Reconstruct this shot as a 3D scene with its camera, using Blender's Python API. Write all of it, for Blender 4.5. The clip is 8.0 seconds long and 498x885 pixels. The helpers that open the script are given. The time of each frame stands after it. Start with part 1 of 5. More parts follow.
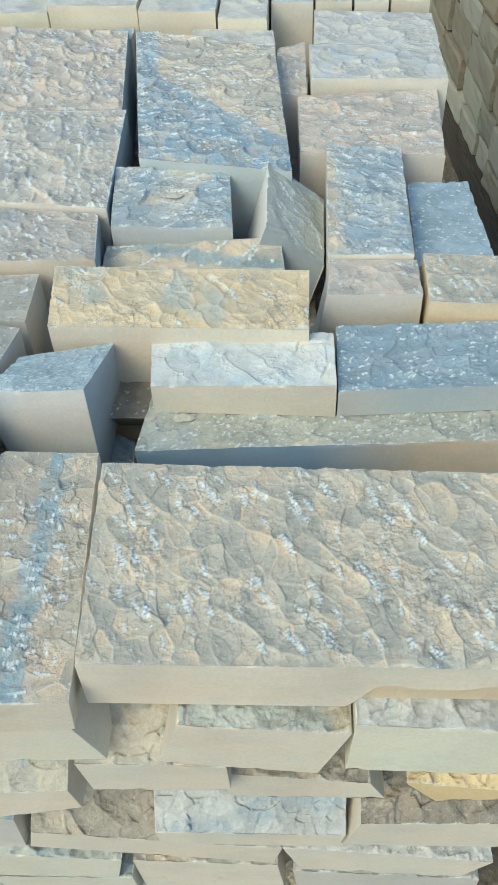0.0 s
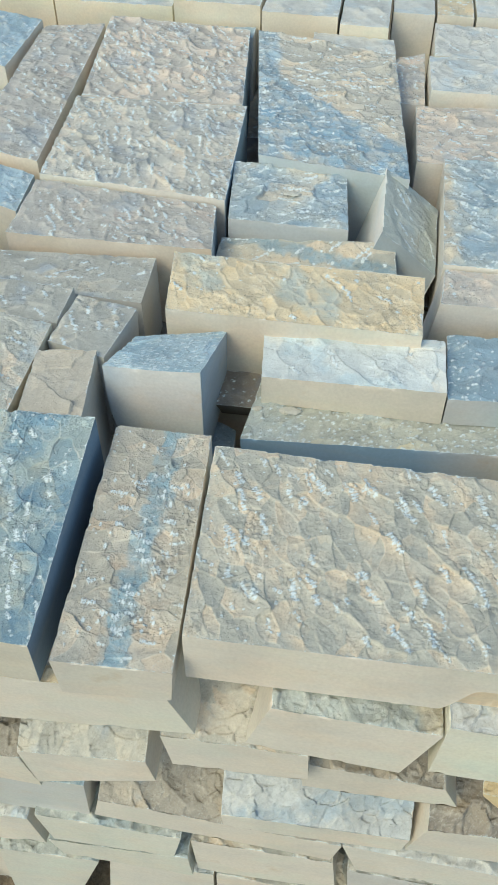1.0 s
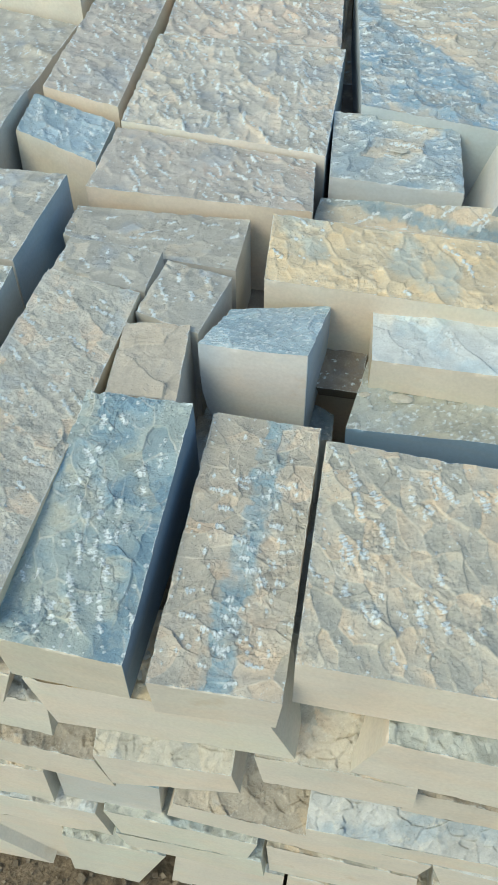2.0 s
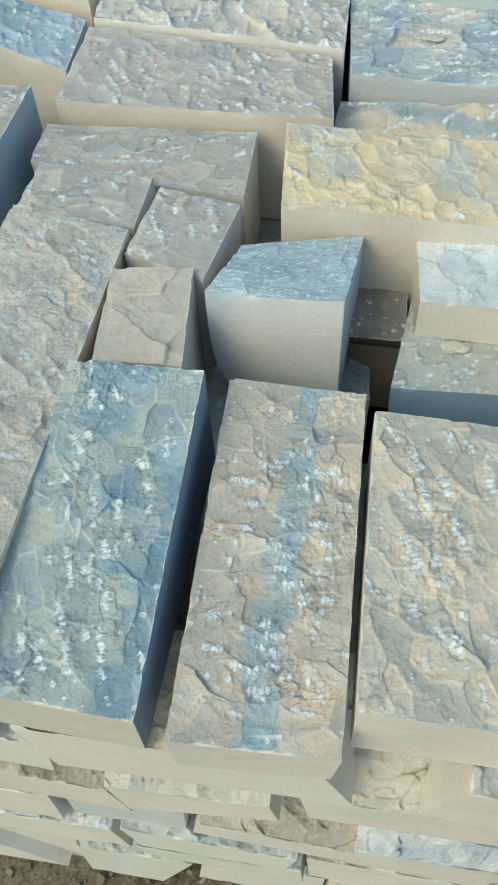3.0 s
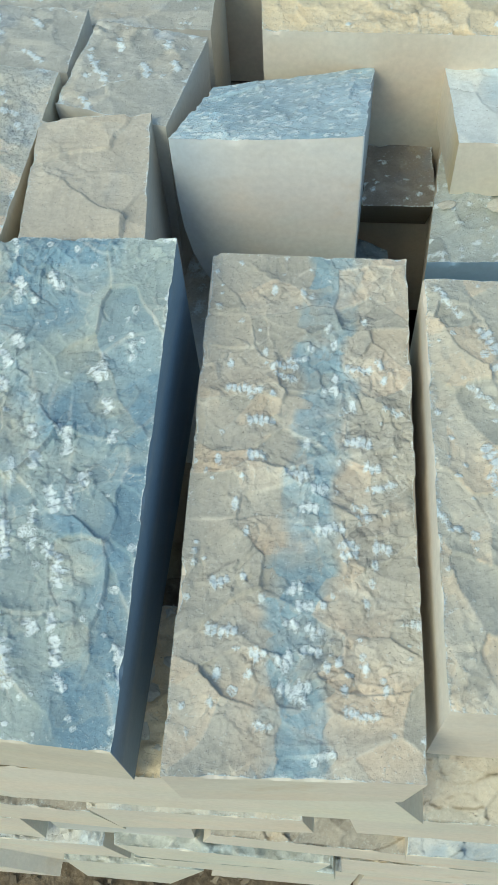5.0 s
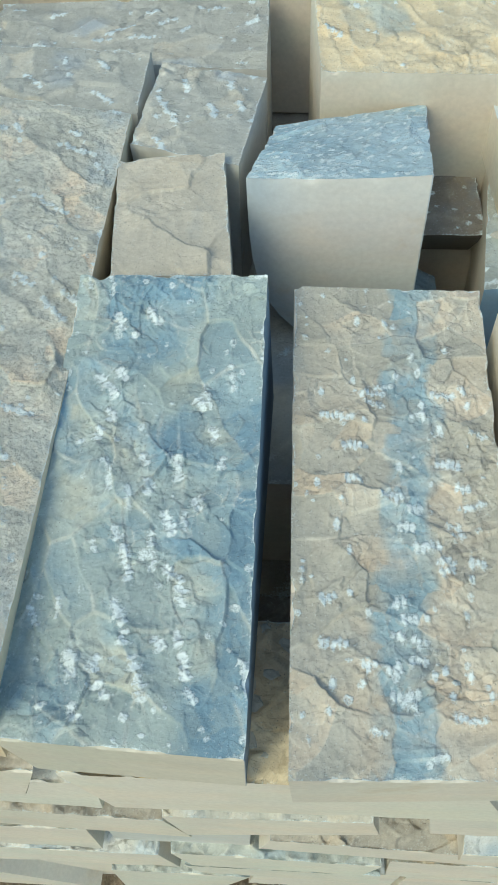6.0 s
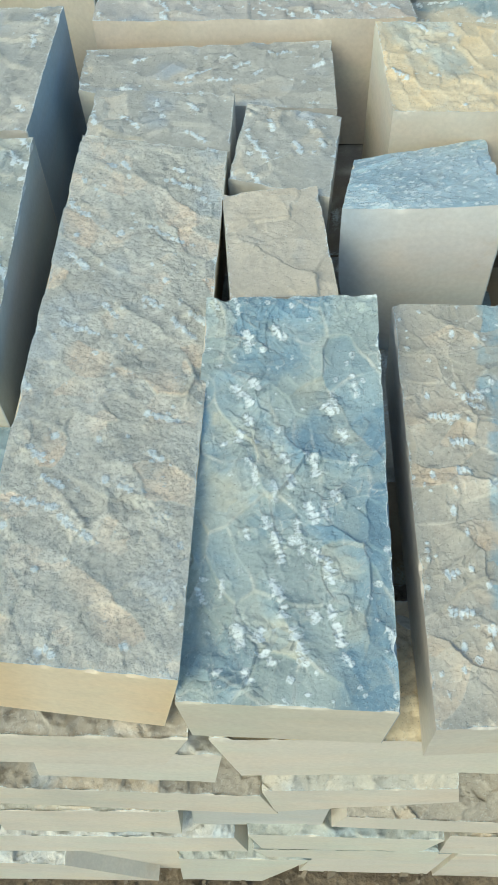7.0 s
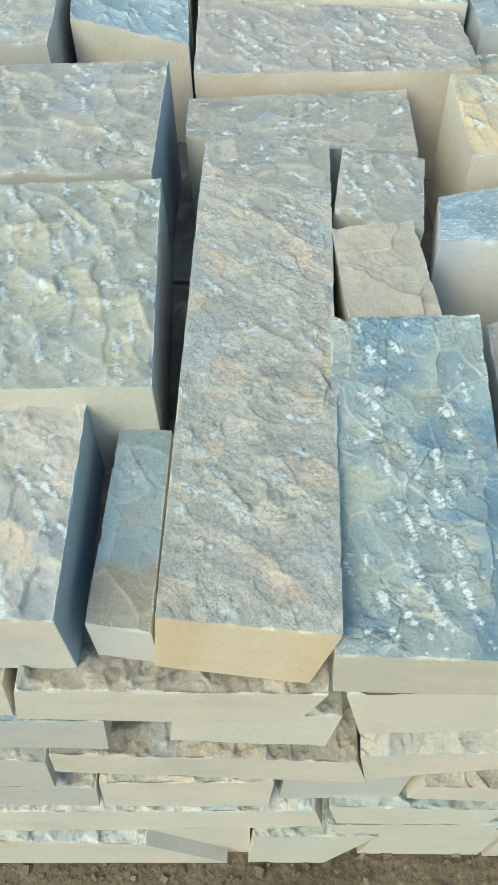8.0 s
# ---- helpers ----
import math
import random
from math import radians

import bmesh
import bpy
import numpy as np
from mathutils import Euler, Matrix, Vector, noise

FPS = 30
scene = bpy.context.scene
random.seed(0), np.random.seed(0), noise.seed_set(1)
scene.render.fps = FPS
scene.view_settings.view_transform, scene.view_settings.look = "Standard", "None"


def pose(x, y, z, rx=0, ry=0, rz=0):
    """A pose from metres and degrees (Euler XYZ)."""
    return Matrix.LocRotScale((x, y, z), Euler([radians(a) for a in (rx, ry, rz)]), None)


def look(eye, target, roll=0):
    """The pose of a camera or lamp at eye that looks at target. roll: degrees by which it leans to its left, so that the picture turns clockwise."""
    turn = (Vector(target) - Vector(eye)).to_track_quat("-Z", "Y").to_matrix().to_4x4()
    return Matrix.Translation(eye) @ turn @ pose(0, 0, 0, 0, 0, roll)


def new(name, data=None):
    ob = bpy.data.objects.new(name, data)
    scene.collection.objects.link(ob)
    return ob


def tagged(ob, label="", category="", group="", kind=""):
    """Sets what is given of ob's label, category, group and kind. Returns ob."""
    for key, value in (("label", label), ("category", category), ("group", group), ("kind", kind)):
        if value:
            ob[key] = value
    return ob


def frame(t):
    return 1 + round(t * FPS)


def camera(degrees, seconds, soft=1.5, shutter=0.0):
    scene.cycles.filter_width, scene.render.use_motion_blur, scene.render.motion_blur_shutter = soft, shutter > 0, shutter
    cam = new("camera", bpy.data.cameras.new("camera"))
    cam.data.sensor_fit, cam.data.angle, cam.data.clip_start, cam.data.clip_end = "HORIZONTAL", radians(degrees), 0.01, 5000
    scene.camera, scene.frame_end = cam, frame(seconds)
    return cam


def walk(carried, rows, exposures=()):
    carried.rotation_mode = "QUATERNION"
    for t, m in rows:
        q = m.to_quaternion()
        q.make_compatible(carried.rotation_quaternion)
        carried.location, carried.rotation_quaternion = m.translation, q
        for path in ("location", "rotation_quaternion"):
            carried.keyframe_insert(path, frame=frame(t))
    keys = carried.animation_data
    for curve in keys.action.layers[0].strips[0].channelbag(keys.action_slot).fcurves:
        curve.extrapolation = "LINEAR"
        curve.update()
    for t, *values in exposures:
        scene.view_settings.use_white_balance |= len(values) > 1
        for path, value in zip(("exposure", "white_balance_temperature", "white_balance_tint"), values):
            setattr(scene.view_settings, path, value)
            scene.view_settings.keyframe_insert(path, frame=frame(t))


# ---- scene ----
cam = camera(32.46, 8.0, soft=0.8)
# seconds, eye (m), yaw, pitch, roll (degrees)
ROWS = [
    (0.0, 0.2822, -0.3405, 1.4703, 3.917, -46.996, -2.619),
    (0.5, 0.2521, -0.3548, 1.4719, 6.032, -46.538, -1.269),
    (1.0, 0.2156, -0.3661, 1.4720, 8.182, -46.539, -0.024),
    (1.5, 0.1835, -0.3396, 1.4604, 10.437, -47.648, 0.097),
    (2.0, 0.1316, -0.2847, 1.4321, 11.929, -49.951, -0.729),
    (3.5, 0.0741, -0.1149, 1.2621, 11.571, -56.618, -4.600),
    (4.0, 0.0607, -0.0935, 1.2018, 10.753, -57.651, -4.754),
    (5.5, 0.0342, -0.0886, 1.1648, 8.359, -57.641, -5.046),
    (6.0, -0.0048, -0.1004, 1.1958, 6.963, -57.170, -4.240),
    (6.5, -0.0420, -0.1208, 1.2156, 5.157, -56.737, -3.418),
    (7.0, -0.0863, -0.1434, 1.2445, 3.780, -56.250, -2.926),
    (7.5, -0.1287, -0.1728, 1.2816, 2.900, -55.747, -2.626),
    (8.0, -0.1756, -0.2046, 1.3101, 2.786, -54.964, -2.411),
]
EXPOSURE = 0.37
walk(cam, [(t, pose(x, y, z, 90 + pitch, 0, yaw) @ pose(0, 0, 0, 0, 0, roll)) for t, x, y, z, yaw, pitch, roll in ROWS],
     exposures=[(0.0, EXPOSURE - 0.05, 6880, -1), (2.0, EXPOSURE - 0.07, 7010, -2), (5.5, EXPOSURE - 0.07, 6850, -6), (8.0, EXPOSURE + 0.07, 7030, -4.5)])

# ---- light: a hazy low sun from the front left under a blue evening sky ----
SUN_AZ, SUN_EL = 220.0, 45.0   # degrees, compass from +y clockwise; elevation
world = bpy.data.worlds.new("sky")
scene.world = world
world.use_nodes = True
wn = world.node_tree.nodes
sky = wn.new("ShaderNodeTexSky")
sky.sky_type, sky.sun_disc = "NISHITA", False
sky.sun_elevation, sky.sun_rotation = radians(SUN_EL), radians(SUN_AZ)
sky.air_density, sky.dust_density, sky.ozone_density = 1.0, 1.2, 0.7
world.node_tree.links.new(sky.outputs[0], wn["Background"].inputs["Color"])
wn["Background"].inputs["Strength"].default_value = 0.146
sun = new("sun", bpy.data.lights.new("sun", "SUN"))
sun.data.energy, sun.data.angle, sun.data.color = 1.3, radians(34), (1.0, 0.865, 0.63)
az, el = radians(SUN_AZ), radians(SUN_EL)
sun.matrix_world = look((0, 0, 6), Vector((0, 0, 6)) - Vector((math.sin(az) * math.cos(el), math.cos(az) * math.cos(el), math.sin(el))))


# ---- materials ----
def node_material(name):
    m = bpy.data.materials.new(name)
    m.use_nodes = True
    return m, m.node_tree.nodes, m.node_tree.links


def noise_node(nodes, links, scale, detail=4.0, rough=0.6, vec=None):
    n = nodes.new("ShaderNodeTexNoise")
    n.inputs["Scale"].default_value, n.inputs["Detail"].default_value, n.inputs["Roughness"].default_value = scale, detail, rough
    if vec:
        links.new(vec, n.inputs["Vector"])
    return n


def ramp_node(nodes, links, fac, lo, hi, a=0.3, b=0.7):
    r = nodes.new("ShaderNodeMapRange")
    r.inputs["From Min"].default_value, r.inputs["From Max"].default_value = a, b
    r.inputs["To Min"].default_value, r.inputs["To Max"].default_value = lo, hi
    links.new(fac, r.inputs["Value"])
    return r.outputs["Result"]


def mix_node(nodes, links, fac, a, b, mode="MIX"):
    m = nodes.new("ShaderNodeMix")
    m.data_type, m.blend_type = "RGBA", mode
    for sock, v in ((m.inputs["Factor"], fac), (m.inputs["A"], a), (m.inputs["B"], b)):
        if isinstance(v, (int, float)):
            sock.default_value = v
        elif isinstance(v, tuple):
            sock.default_value = (*v, 1.0)
        else:
            links.new(v, sock)
    return m.outputs["Result"]


def math_node(nodes, links, op, a, b):
    n = nodes.new("ShaderNodeMath")
    n.operation = op
    for sock, v in zip(n.inputs, (a, b)):
        if isinstance(v, (int, float)):
            sock.default_value = v
        else:
            links.new(v, sock)
    return n.outputs[0]


def vector_node(nodes, links, op, a, b):
    n = nodes.new("ShaderNodeVectorMath")
    n.operation = op
    for sock, v in zip(n.inputs, (a, b)):
        if isinstance(v, tuple):
            sock.default_value = v
        elif isinstance(v, (int, float)):
            sock.default_value = (v, v, v)
        else:
            links.new(v, sock)
    return n.outputs["Value"] if op == "DOT_PRODUCT" else n.outputs["Vector"]


def flake_height(nodes, links, place, scale):
    """Flat flakes, each tilted its own way, with sharp edges. Returns the height (m) and the flake's random colour."""
    v = nodes.new("ShaderNodeTexVoronoi")
    v.inputs["Scale"].default_value = scale
    links.new(place, v.inputs["Vector"])
    off = vector_node(nodes, links, "SUBTRACT", place, v.outputs["Position"])
    tilt = vector_node(nodes, links, "SUBTRACT", v.outputs["Color"], 0.5)
    return vector_node(nodes, links, "DOT_PRODUCT", off, tilt), v.outputs["Color"]


def attribute_node(nodes, name):
    a = nodes.new("ShaderNodeAttribute")
    a.attribute_name = name
    return a


def split_stone_material():
    """Hand-split limestone: mineral colour from the mesh, crumbled flakes round the chisel marks, grain, specks and crushed beads."""
    m, nodes, links = node_material("split_stone")
    co = nodes.new("ShaderNodeTexCoord").outputs["Object"]
    mineral, grit, struck, busy = (attribute_node(nodes, key) for key in ("mineral", "grit", "struck", "busy"))
    lively = math_node(nodes, links, "SUBTRACT", 1.0, attribute_node(nodes, "calm").outputs["Fac"])
    crumble = math_node(nodes, links, "MULTIPLY", busy.outputs["Fac"], lively)
    warp = noise_node(nodes, links, 34, 2, 0.5, co)
    shift = vector_node(nodes, links, "MULTIPLY", vector_node(nodes, links, "SUBTRACT", warp.outputs["Color"], 0.5), 0.026)
    place = vector_node(nodes, links, "ADD", co, shift)
    big_h, _ = flake_height(nodes, links, place, 48)
    mid_h, mid_c = flake_height(nodes, links, place, 105)
    small_h, _ = flake_height(nodes, links, place, 230)
    fine = noise_node(nodes, links, 420, 5, 0.7, co)
    specks = noise_node(nodes, links, 800, 2, 0.5, co)
    cloud = noise_node(nodes, links, 45, 4, 0.6, co)
    # colour
    tone = math_node(nodes, links, "ADD", 1.0, math_node(nodes, links, "MULTIPLY", crumble, ramp_node(nodes, links, mid_c, -0.07, 0.13, 0.0, 1.0)))
    c = mix_node(nodes, links, 1.0, mineral.outputs["Color"], tone, "MULTIPLY")
    c = mix_node(nodes, links, 1.0, c, ramp_node(nodes, links, cloud.outputs["Fac"], 0.90, 1.10, 0.3, 0.7), "MULTIPLY")
    c = mix_node(nodes, links, 1.0, c, ramp_node(nodes, links, fine.outputs["Fac"], 0.90, 1.10, 0.25, 0.75), "MULTIPLY")
    c = mix_node(nodes, links, ramp_node(nodes, links, specks.outputs["Fac"], 0.0, 0.6, 0.68, 0.74), c, (0.13, 0.12, 0.11))
    grit_noise = noise_node(nodes, links, 520, 4, 0.8, co)
    pits = math_node(nodes, links, "MULTIPLY", ramp_node(nodes, links, grit_noise.outputs["Fac"], 0.0, 0.38, 0.53, 0.66), grit.outputs["Fac"])
    c = mix_node(nodes, links, pits, c, (0.22, 0.21, 0.20))
    # thin pale ridges where two crumbs meet
    line = nodes.new("ShaderNodeTexVoronoi")
    line.feature = "DISTANCE_TO_EDGE"
    line.inputs["Scale"].default_value = 105
    links.new(place, line.inputs["Vector"])
    thin = math_node(nodes, links, "MULTIPLY", ramp_node(nodes, links, line.outputs["Distance"], 0.30, 0.0, 0.0, 0.06), crumble)
    c = mix_node(nodes, links, math_node(nodes, links, "MULTIPLY", thin, ramp_node(nodes, links, fine.outputs["Fac"], 0.0, 1.0, 0.40, 0.62)), c, (0.74, 0.76, 0.72))
    # crushed white spots
    beads = noise_node(nodes, links, 520, 3, 0.7, co)
    edge = math_node(nodes, links, "ADD", struck.outputs["Fac"], ramp_node(nodes, links, beads.outputs["Fac"], -0.50, 0.34, 0.30, 0.70))
    crushed = ramp_node(nodes, links, edge, 0.0, 0.95, 0.15, 0.80)
    c = mix_node(nodes, links, crushed, c, (0.78, 0.88, 0.92))
    b = nodes["Principled BSDF"]
    links.new(c, b.inputs["Base Color"])
    b.inputs["Roughness"].default_value = 0.62
    b.inputs["Specular IOR Level"].default_value = 0.3
    # relief, in metres
    h = math_node(nodes, links, "MULTIPLY", math_node(nodes, links, "MULTIPLY", big_h, 0.05), lively)
    h = math_node(nodes, links, "ADD", h, math_node(nodes, links, "MULTIPLY", mid_h, math_node(nodes, links, "ADD", math_node(nodes, links, "MULTIPLY", lively, 0.03), math_node(nodes, links, "MULTIPLY", crumble, 0.32))))
    h = math_node(nodes, links, "ADD", h, math_node(nodes, links, "MULTIPLY", small_h, math_node(nodes, links, "MULTIPLY", crumble, 0.24)))
    rough = math_node(nodes, links, "ADD", 0.0005, math_node(nodes, links, "MULTIPLY", grit.outputs["Fac"], 0.0011))
    h = math_node(nodes, links, "ADD", h, math_node(nodes, links, "MULTIPLY", fine.outputs["Fac"], rough))
    h = math_node(nodes, links, "ADD", h, math_node(nodes, links, "MULTIPLY", cloud.outputs["Fac"], 0.0006))
    h = math_node(nodes, links, "ADD", h, math_node(nodes, links, "MULTIPLY", crushed, 0.0005))
    h = math_node(nodes, links, "ADD", h, math_node(nodes, links, "MULTIPLY", pits, -0.0012))
    bump = nodes.new("ShaderNodeBump")
    bump.inputs["Strength"].default_value, bump.inputs["Distance"].default_value = 1.0, 1.0
    links.new(h, bump.inputs["Height"])
    links.new(bump.outputs["Normal"], b.inputs["Normal"])
    return m


def sawn_stone_material():
    """Saw-cut limestone side: pale, nearly smooth, with soft clouds, faint veins and saw marks."""
    m, nodes, links = node_material("sawn_stone")
    co = nodes.new("ShaderNodeTexCoord").outputs["Object"]
    mineral = nodes.new("ShaderNodeAttribute")
    mineral.attribute_name = "mineral"
    cloud = noise_node(nodes, links, 14, 4, 0.55, co)
    fine = noise_node(nodes, links, 260, 4, 0.6, co)
    wav = nodes.new("ShaderNodeTexWave")
    wav.wave_type, wav.bands_direction = "BANDS", "Z"
    for key, v in (("Scale", 9.0), ("Distortion", 6.0), ("Detail", 3.0), ("Detail Scale", 0.6)):
        wav.inputs[key].default_value = v
    links.new(co, wav.inputs["Vector"])
    vein = ramp_node(nodes, links, wav.outputs["Fac"], 0.0, 0.05, 0.8, 1.0)
    worn = mix_node(nodes, links, 1.0, mineral.outputs["Color"], (1.07, 1.05, 1.03), "MULTIPLY")
    c = mix_node(nodes, links, ramp_node(nodes, links, cloud.outputs["Fac"], 0.0, 1.0), mineral.outputs["Color"], worn)
    flat = nodes.new("ShaderNodeMapping")
    flat.inputs["Scale"].default_value = (6, 6, 12)
    links.new(nodes.new("ShaderNodeNewGeometry").outputs["Position"], flat.inputs["Vector"])
    for seed, tint in ((1.0, (0.96, 1.02, 1.01)), (7.0, (1.04, 0.985, 0.94)), (13.0, (0.91, 0.92, 0.93))):
        drift = noise_node(nodes, links, seed * 0.05 + 1.0, 4, 0.6, flat.outputs["Vector"])
        tinted = mix_node(nodes, links, 1.0, c, tint, "MULTIPLY")
        c = mix_node(nodes, links, ramp_node(nodes, links, drift.outputs["Fac"], 0.0, 1.0, 0.48, 0.68), c, tinted)
    c = mix_node(nodes, links, vein, c, (0.58, 0.50, 0.38))
    stain = noise_node(nodes, links, 11, 5, 0.65, nodes.new("ShaderNodeNewGeometry").outputs["Position"])
    c = mix_node(nodes, links, ramp_node(nodes, links, stain.outputs["Fac"], 0.0, 0.5, 0.64, 0.76), c, (0.54, 0.42, 0.27))
    c = mix_node(nodes, links, 1.0, c, ramp_node(nodes, links, fine.outputs["Fac"], 0.94, 1.05), "MULTIPLY")
    b = nodes["Principled BSDF"]
    links.new(c, b.inputs["Base Color"])
    b.inputs["Roughness"].default_value = 0.6
    bump = nodes.new("ShaderNodeBump")
    bump.inputs["Strength"].default_value, bump.inputs["Distance"].default_value = 0.25, 0.0006
    links.new(fine.outputs["Fac"], bump.inputs["Height"])
    links.new(bump.outputs["Normal"], b.inputs["Normal"])
    return m


def dirt_material():
    m, nodes, links = node_material("dirt")
    co = nodes.new("ShaderNodeTexCoord").outputs["Object"]
    a, f = noise_node(nodes, links, 9, 6, 0.65, co), noise_node(nodes, links, 160, 6, 0.7, co)
    v = nodes.new("ShaderNodeTexVoronoi")
    v.inputs["Scale"].default_value = 70
    links.new(co, v.inputs["Vector"])
    c = mix_node(nodes, links, ramp_node(nodes, links, a.outputs["Fac"], 0, 1), (0.17, 0.135, 0.095), (0.30, 0.25, 0.185))
    c = mix_node(nodes, links, 1.0, c, ramp_node(nodes, links, f.outputs["Fac"], 0.55, 1.35), "MULTIPLY")
    b = nodes["Principled BSDF"]
    links.new(c, b.inputs["Base Color"])
    b.inputs["Roughness"].default_value = 0.95
    bump = nodes.new("ShaderNodeBump")
    bump.inputs["Strength"].default_value, bump.inputs["Distance"].default_value = 0.9, 0.006
    links.new(f.outputs["Fac"], bump.inputs["Height"])
    bump2 = nodes.new("ShaderNodeBump")
    bump2.inputs["Strength"].default_value, bump2.inputs["Distance"].default_value = 0.7, 0.006
    links.new(v.outputs["Distance"], bump2.inputs["Height"])
    links.new(bump.outputs["Normal"], bump2.inputs["Normal"])
    links.new(bump2.outputs["Normal"], b.inputs["Normal"])
    return m


def pebble_material():
    m, nodes, links = node_material("pebble")
    g = nodes.new("ShaderNodeNewGeometry")
    f = noise_node(nodes, links, 120, 4, 0.6)
    c = mix_node(nodes, links, g.outputs["Random Per Island"], (0.14, 0.115, 0.085), (0.33, 0.29, 0.23))
    c = mix_node(nodes, links, 1.0, c, ramp_node(nodes, links, f.outputs["Fac"], 0.75, 1.2), "MULTIPLY")
    links.new(c, nodes["Principled BSDF"].inputs["Base Color"])
    nodes["Principled BSDF"].inputs["Roughness"].default_value = 0.9
    return m


SPLIT, SAWN, DIRT, PEBBLE = split_stone_material(), sawn_stone_material(), dirt_material(), pebble_material()


# ---- fields for split faces ----
def hash2(ix, iy, k):
    h = (ix.astype(np.int64) * 374761393 + iy.astype(np.int64) * 668265263 + k * 1442695041) & 0xFFFFFFFF
    h = ((h ^ (h >> 13)) * 1274126177) & 0xFFFFFFFF
    h = ((h ^ (h >> 16)) * 2246822519) & 0xFFFFFFFF
    return ((h ^ (h >> 15)) & 0xFFFFFF) / float(0x1000000)


def value_noise(x, y, k):
    ix, iy = np.floor(x), np.floor(y)
    fx, fy = x - ix, y - iy
    fx, fy = fx * fx * (3 - 2 * fx), fy * fy * (3 - 2 * fy)
    a, b = hash2(ix, iy, k), hash2(ix + 1, iy, k)
    c, d = hash2(ix, iy + 1, k), hash2(ix + 1, iy + 1, k)
    return (a + (b - a) * fx) * (1 - fy) + (c + (d - c) * fx) * fy


def fractal(x, y, k, octaves=4):
    total, amp, norm = np.zeros_like(x), 1.0, 0.0
    for o in range(octaves):
        total += amp * value_noise(x * 2 ** o, y * 2 ** o, k + 17 * o)
        norm += amp
        amp *= 0.5
    return total / norm


def scales(x, y, size, k, step, slope, dome, cover=1.0):
    """Overlapping flakes with blunt angular rims. Returns the height, a tone and a lean (-1 to 1 across the flake) of the flake that
    shows, and the distance (m) to its rim."""
    u, v = x / size, y / size
    ix, iy = np.floor(u).astype(np.int64), np.floor(v).astype(np.int64)
    gx, gy = np.meshgrid(np.arange(ix.min() - 2, ix.max() + 3), np.arange(iy.min() - 2, iy.max() + 3))
    ix, iy = ix - gx[0, 0], iy - gy[0, 0]

    def rnd(n):
        return hash2(gx, gy, k + n)

    mx, my, top, tint = gx + rnd(0), gy + rnd(1), rnd(2), rnd(5)
    sx, sy, a = slope * size * (rnd(3) - 0.5), slope * size * (rnd(4) - 0.5), 6.283 * rnd(6)
    long = (0.60 + 0.65 * rnd(7)) * cover
    ca, sa = np.cos(a) / long, np.sin(a) / long
    rims = []
    for side in range(5):
        turn = a + 1.2566 * side + 0.9 * rnd(70 + side)
        far = (0.5 + 0.75 * rnd(80 + side)) * long
        rims.append((np.cos(turn) / far, np.sin(turn) / far))
    best, height, tone = np.full_like(x, -1.0), np.zeros_like(x), np.full_like(x, 0.5)
    lean, rim = np.zeros_like(x), np.full_like(x, 1.0)
    for dx in (-2, -1, 0, 1, 2):
        for dy in (-2, -1, 0, 1, 2):
            at = (iy + dy, ix + dx)
            ox, oy, p = u - mx[at], v - my[at], top[at]
            d = np.zeros_like(x)
            for rc, rs in rims:
                reach = np.maximum(0, ox * rc[at] + oy * rs[at])
                reach *= reach
                d += reach * reach * reach
            on = (d < 1) & (p > best)
            d = np.sqrt(np.cbrt(d))
            best = np.where(on, p, best)
            height = np.where(on, step * p + sx[at] * ox + sy[at] * oy + dome * (1 - d * d), height)
            tone, lean = np.where(on, tint[at], tone), np.where(on, ox * ca[at] + oy * sa[at], lean)
            rim = np.where(on, (1 - d) * long[at] * size, rim)
    return height, tone, lean, rim


def facets(x, y, size, k, deep, stretch=1.0, angle=0.0):
    """Scars where flakes broke off: hollowed facets, each tilted its own way, that meet in steps and ridges. Returns the height (m), a
    random tone and the centre of the facet that shows, a lean (-1 to 1 across it), and a measure that falls to 0 at its rim."""
    c, s = math.cos(angle), math.sin(angle)
    u, v = (x * c + y * s) / (size * stretch), (-x * s + y * c) / size
    ix, iy = np.floor(u).astype(np.int64), np.floor(v).astype(np.int64)
    low, second = np.full_like(x, 9.0), np.full_like(x, 9.0)
    height, tone, mx, my, lean = (np.zeros_like(x) for _ in range(5))
    for dx in (-2, -1, 0, 1, 2):
        for dy in (-2, -1, 0, 1, 2):
            cx, cy = ix + dx, iy + dy
            ou, ov = u - cx - hash2(cx, cy, k), v - cy - hash2(cx, cy, k + 1)
            a = 6.283 * hash2(cx, cy, k + 2)
            oa, ob = ou * np.cos(a) + ov * np.sin(a), ov * np.cos(a) - ou * np.sin(a)
            q = 1.0 * oa * oa + 2.0 * ob * ob
            reach = (0.6 + 0.9 * hash2(cx, cy, k + 3)) * q + 0.35 * hash2(cx, cy, k + 4)
            tilt = 1.5 * oa * (hash2(cx, cy, k + 5) - 0.4) + 1.7 * ob * (hash2(cx, cy, k + 7) - 0.5) + 0.55 * ou
            here = reach < low
            second = np.where(here, low, np.minimum(second, reach))
            low = np.where(here, reach, low)
            height = np.where(here, deep * (0.14 * hash2(cx, cy, k + 8) + 0.75 * tilt + 0.95 * q), height)
            tone, lean = np.where(here, hash2(cx, cy, k + 6), tone), np.where(here, oa, lean)
            mx, my = np.where(here, ou, mx), np.where(here, ov, my)
    back_u, back_v = mx * size * stretch, my * size
    return height, tone, x - (back_u * c - back_v * s), y - (back_u * s + back_v * c), np.clip(lean * 1.4, -1, 1), second - low


